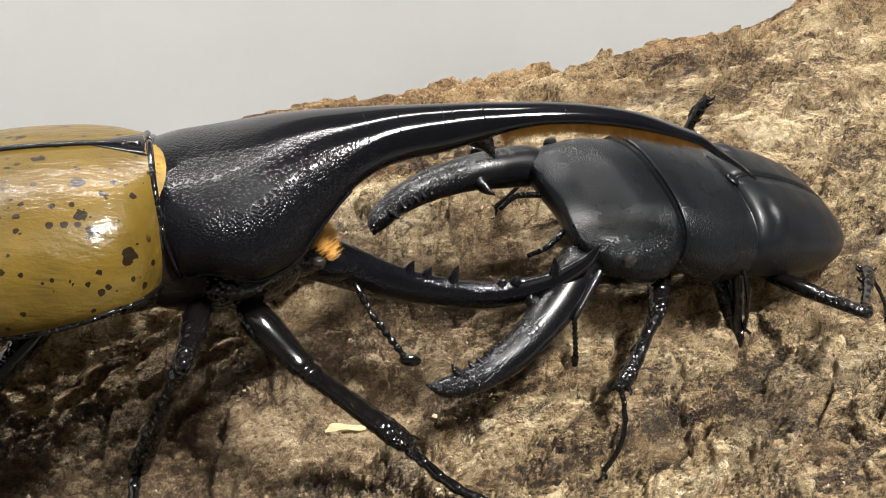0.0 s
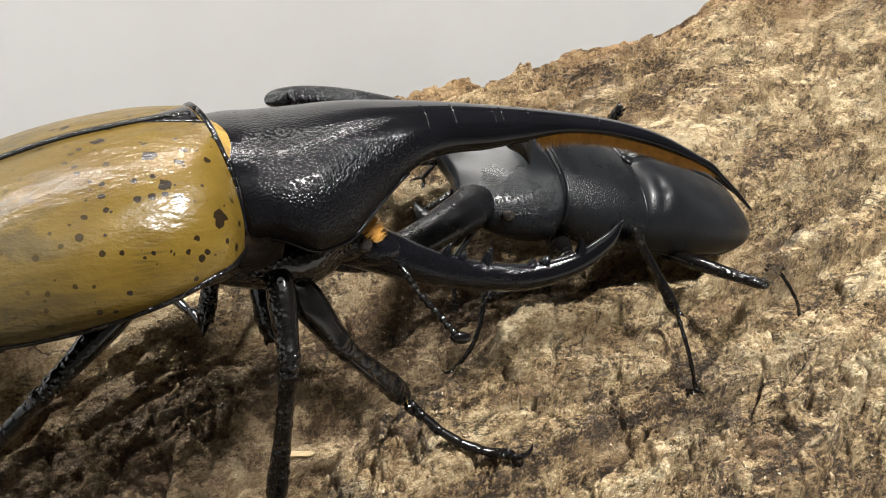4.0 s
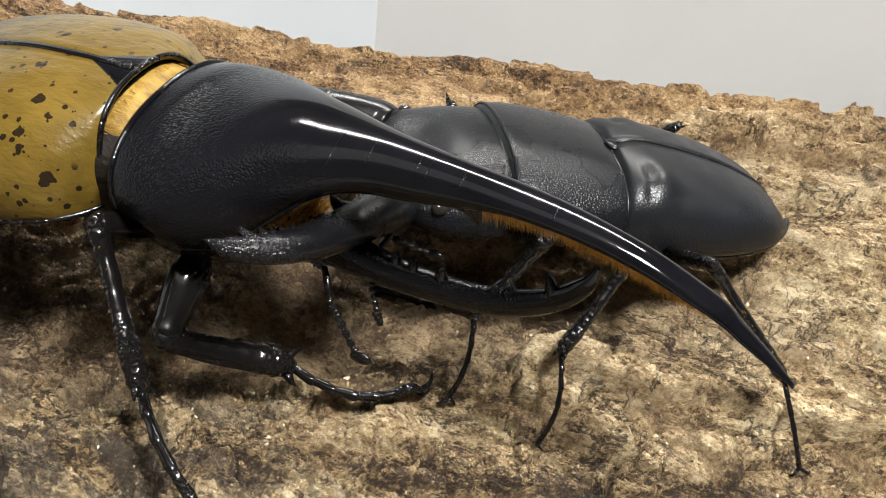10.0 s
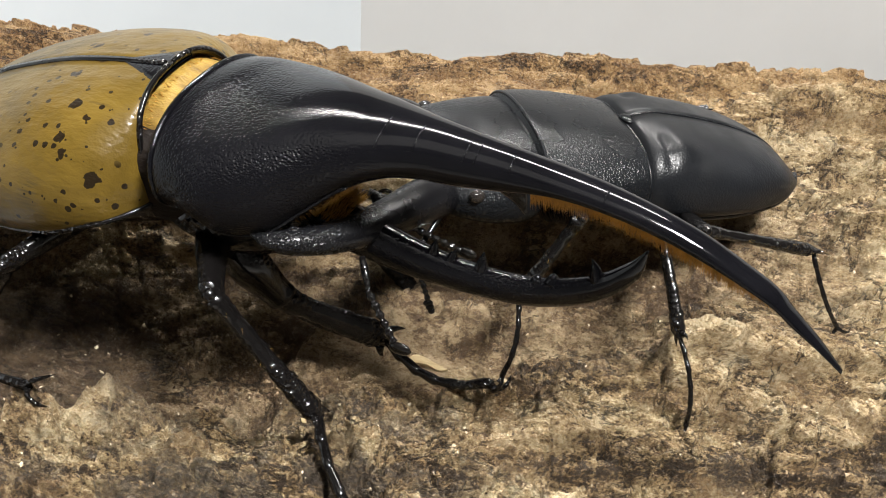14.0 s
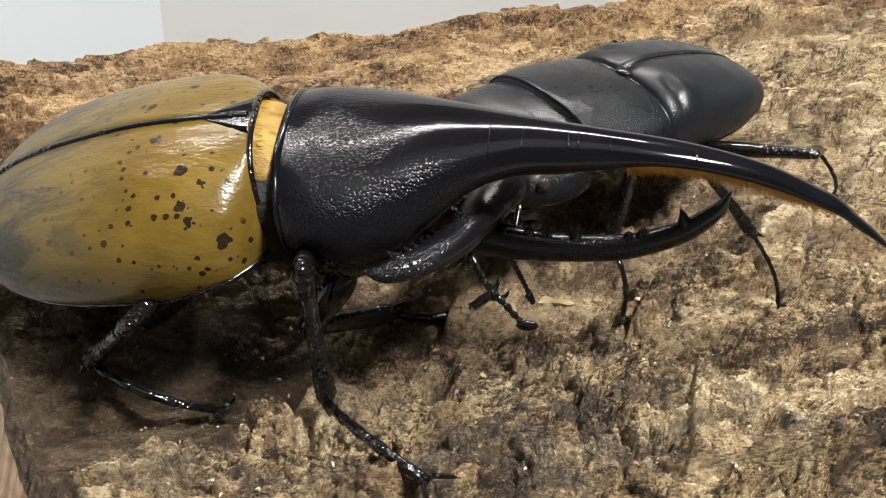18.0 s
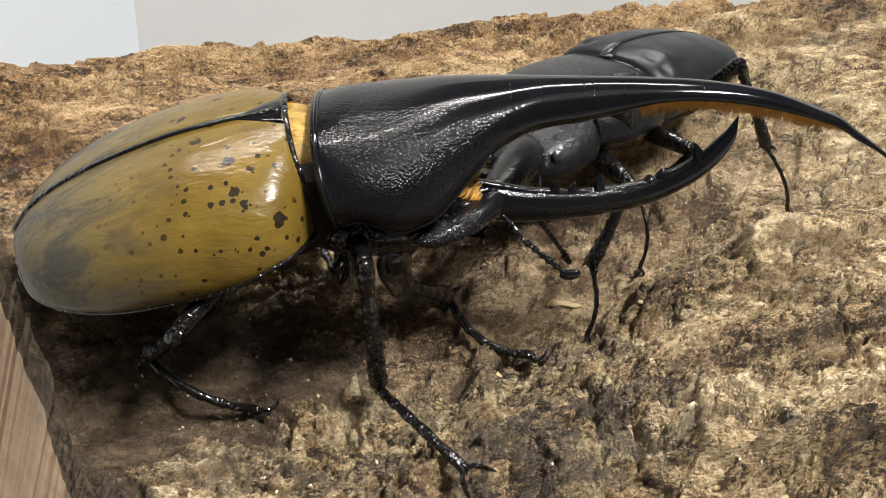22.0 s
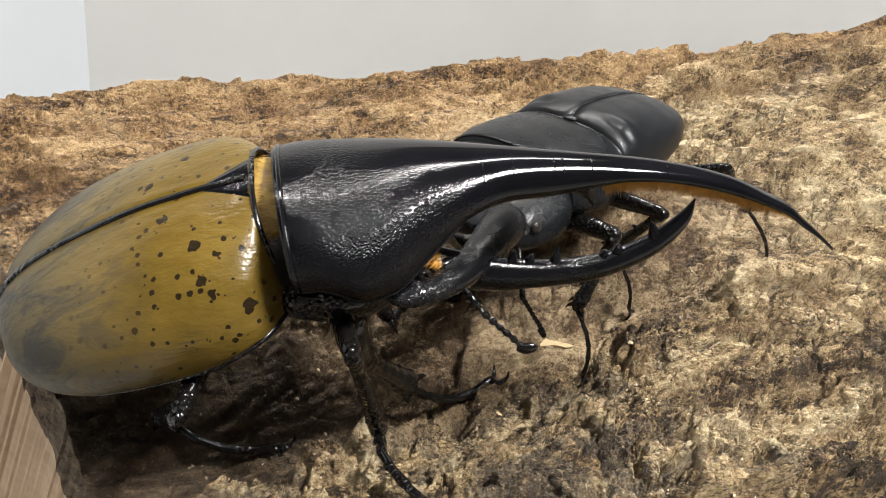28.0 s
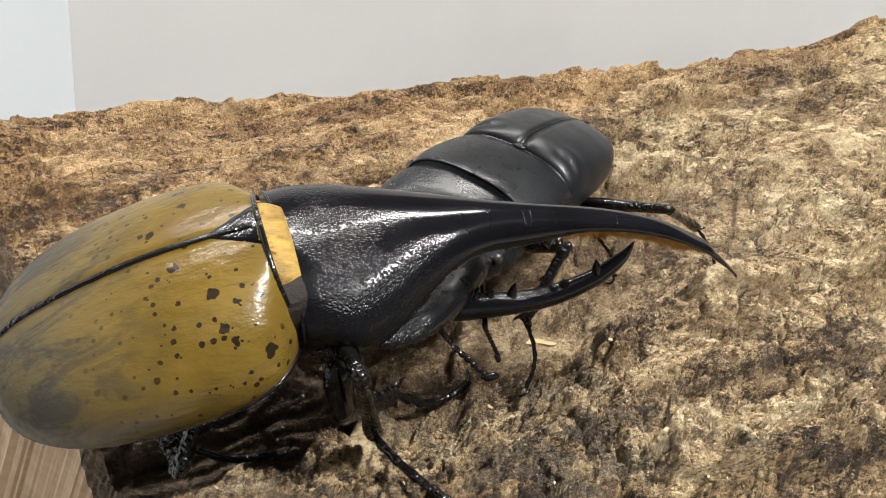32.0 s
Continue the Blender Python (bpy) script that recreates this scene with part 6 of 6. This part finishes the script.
def key_leg(parts, kit, poses, frames, hip, side, foot_rows, low, ankles=None, rise=0.45, back=0.0):
    """Keys one leg so that its foot stays on the log while its body moves."""
    l1, l2, l3 = (v * MM for v in kit["l"])
    tracks = ([], [], [])
    for (t, body), (_, base) in zip(poses, frames):
        h = base @ Vector([c * MM for c in hip])
        f = at_time(foot_rows, t)
        f = Vector((f[0] * MM, f[1] * MM, (on_log(f[0], f[1]) + 0.9) * MM))
        out = body.to_3x3() @ Vector((0, side, 0))
        flat = Vector((h.x - f.x, h.y - f.y, 0))
        flat = flat.normalized() if flat.length > 1e-5 else -out
        ankle = f + flat * l3 * math.sqrt(1 - low * low) + Vector((0, 0, low * l3))
        if ankles:
            ankle = Vector([c * MM for c in at_time(ankles, t)])
            f.z += 0.0006
            way = ankle + (f - ankle).normalized() * l3 * 0.95
            up = 0.0
            for k, bow in ((0.2, 0.3), (0.35, 0.6), (0.5, 0.8), (0.65, 0.8), (0.8, 0.5), (0.95, 0.2)):
                q = ankle.lerp(way, k) * 1000
                up = max(up, on_log(q.x, q.y) + 0.7 - q.z - bow)
            ankle.z, f.z = ankle.z + min(up, 5.5) * MM, f.z + min(up, 5.5) * MM
        d = ankle - h
        if d.length > 0.985 * (l1 + l2):
            d = d.normalized() * 0.985 * (l1 + l2)
            ankle = h + d
        if d.length < 1.05 * abs(l1 - l2) + 0.004:
            d = d.normalized() * (1.05 * abs(l1 - l2) + 0.004)
            ankle = h + d
        n = d.normalized()
        pole = Vector((0, 0, rise)) + out - body.to_3x3() @ Vector((back, 0, 0))
        pole = (pole - n * pole.dot(n)).normalized()
        c = (d.length**2 + l1**2 - l2**2) / (2 * d.length)
        knee = h + n * c + pole * math.sqrt(max(0.0, l1**2 - c * c))
        inv = body.inverted()
        for tr, a, b in ((tracks[0], h, knee), (tracks[1], knee, ankle), (tracks[2], ankle, f)):
            tr.append((t, inv @ bone(a, b, pole)))
    for ob, tr in zip(parts, tracks):
        walk(ob, tr)


HERC, THORAX, HEAD, HERC_LEGS, HERC_KITS = build_horned_beetle()
STAG, JAWS, STAG_LEGS, STAG_KITS = build_stag_beetle()


# where the ankles of the horned beetle's near legs are, by time
ANKLES = {
    "fore": [(0, 21.3, 5.5, 3.4), (1, 19.6, 9.0, 0.4), (2, 20.6, 9.9, 2.7), (3, 34.9, 22.2, 2.5), (6, 22.5, 9.5, 2.3), (8, 24.9, 12.2, 0.4), (10, 20.9, 12.4, 0.9), (11, 19.3, 9.0, 2.2), (12, 14.5, 12.0, -1.0), (14, 9.4, 16.7, -1.4), (15, 9.9, 15.1, -2.2), (18, -13.0, 10.7, -2.3), (19, -12.6, 12.1, -1.0), (20, -5.3, 13.8, -1.1), (22, -7.5, 13.7, -0.8), (23, -5.9, 13.8, -1.5), (24, -6.5, 14.4, -0.7), (27, -13.0, 3.1, -2.4), (29, -14.4, 0.2, -1.2), (32, -17.0, -1.0, -1.0)],
    "mid": [(0, -13.9, 4.7, -2.8), (1, -12.2, 8.1, -2.9), (2, 13.9, 9.2, 0.6), (3, 11.9, 7.1, 0.4), (6, 5.2, -2.5, 3.2), (8, 11.7, -7.3, 5.2), (10, 11.9, -7.2, 5.3), (11, 10.4, -6.1, 5.1), (12, 7.1, -4.5, 5.3), (14, 8.0, -5.3, 4.8), (15, 7.0, -6.1, 5.7), (18, -20.8, -14.0, 3.1), (19, -20.3, -13.3, 3.0), (20, -19.7, -13.7, 1.9), (22, -18.6, -12.3, 3.0), (23, -19.9, -11.8, 3.7), (24, -19.4, -10.3, 3.8), (27, -19.7, -11.8, 4.3), (29, -21.2, -13.6, 3.3), (32, -22.4, -18.3, 7.0)],
    "hind": [(0, -46.0, -4.0, -3.0), (14, -45.0, -9.0, -3.0), (15, -44.9, -10.3, -2.8), (18, -55.5, -6.3, 0.5), (19, -54.0, -8.0, 0.1), (23, -53.4, -3.5, 0.8), (29, -52.9, -8.0, -1.4), (32, -54.9, -10.4, -1.0)],
}


def motions():
    body = [(t, pose(*p)) for t, *p in HERCULES_ROWS]
    chest = [(t, pose(*p)) for t, *p in THORAX_ROWS]
    stag = [(t, pose(*p)) for t, *p in STAG_ROWS]
    walk(HERC, body)
    walk(THORAX, [(t, b.inverted() @ c) for (t, b), (_, c) in zip(body, chest)])
    gape = [(0, 14), (2.5, 15), (3.2, 10), (5.5, 0), (9, -5), (13, -5), (17.5, -5), (20, -6), (24, -6), (28, -6), (32, -6)]
    ts, gs = [g[0] for g in gape], [g[1] for g in gape]
    walk(HEAD, [(t, b.inverted() @ c @ pose(0.0140, -0.0006, -0.0022, T_ROLL, float(np.interp(t, ts, gs)), 0)) for (t, b), (_, c) in zip(body, chest)])
    walk(STAG, stag)
    # near and far jaw: seconds, yaw, pitch, height of the hinge
    grip = {1: [(0, 29.7, -22, -4.2), (1, 28, -21, -4), (2, 22, -19, -3), (3, 24.7, -19, -1.8), (3.5, 25, -12, -1), (5.5, 30, 4, 0.4), (6, 31, 4.5, 0.2), (7, 35.5, 4.5, -0.4), (8, 37, 4.6, -0.6), (11, 39, 4.3, -1.2), (13, 34, 4, -1), (15, 28.6, 3.7, -0.8), (17, 24, 1, 0.5), (19, 18.2, -2, 2), (21, 19.5, -1, 1.7), (23, 20.8, 0, 1.4), (26, 15, 2, 1.8), (29, 9.4, 4, 2.1), (32, 8.3, 3.8, 0.5)],
            -1: [(0, -10.6, -13.2, -2.3), (1, -9, -10, -2), (2, -5, 5, -1), (3.5, 0, 4, 0), (5.5, 10, -5, 0), (32, 10, -5, 0)]}
    for sg, rows in grip.items():
        ts = [g[0] for g in rows]
        at = lambda t, k: float(np.interp(t, ts, [g[k] for g in rows]))
        walk(JAWS[sg], [(t, pose(0.0238, 0.0104 * sg, -0.0005 + at(t, 3) * MM, 0, -at(t, 2), sg * at(t, 1))) for t, _ in stag])
    for k, hip, home, fr in (("fore", (8, 8.5, -8), (26, 26, -25), chest), ("mid", (3, 8, -9), (2, 32, -25), body), ("hind", (-14, 9, -10), (-32, 30, -25), body)):
        for sg in (-1, 1):
            rows = FEET.get(("hercules", k, sg))
            free = stepping(fr, (home[0], home[1] * sg, home[2]), 3.5, 0.5 if sg > 0 else 2.2)
            if rows:
                free = [r for r in free if r[0] < rows[0][0] - 1] + list(rows)
            key_leg(HERC_LEGS[k, sg], HERC_KITS[k], body, fr, (hip[0], hip[1] * sg, hip[2]), sg, free, 0.18, ANKLES[k] if sg < 0 else None, 0.45 if sg < 0 else -0.5, 1.1 if k == "fore" and sg < 0 else 0.0)
    for k, hip, home in (("fore", (5, 8, -5), (16, 24, -14)), ("mid", (-8, 9, -5), (-10, 30, -14)), ("hind", (-19, 10, -5), (-36, 27, -14))):
        for sg in (-1, 1):
            rows = FEET.get(("stag", k, sg))
            free = stepping(stag, (home[0], home[1] * sg, home[2]), 3.0, 1.1 if sg > 0 else 2.6)
            if rows:
                free = [r for r in free if r[0] < rows[0][0] - 1] + list(rows) + [r for r in free if r[0] > rows[-1][0] + 1]
            key_leg(STAG_LEGS[k, sg], STAG_KITS["mid" if k == "hind" and sg < 0 else k], stag, stag, (hip[0], hip[1] * sg, hip[2]), sg, free, 0.85, None, 0.45 if sg > 0 else -0.6)


motions()
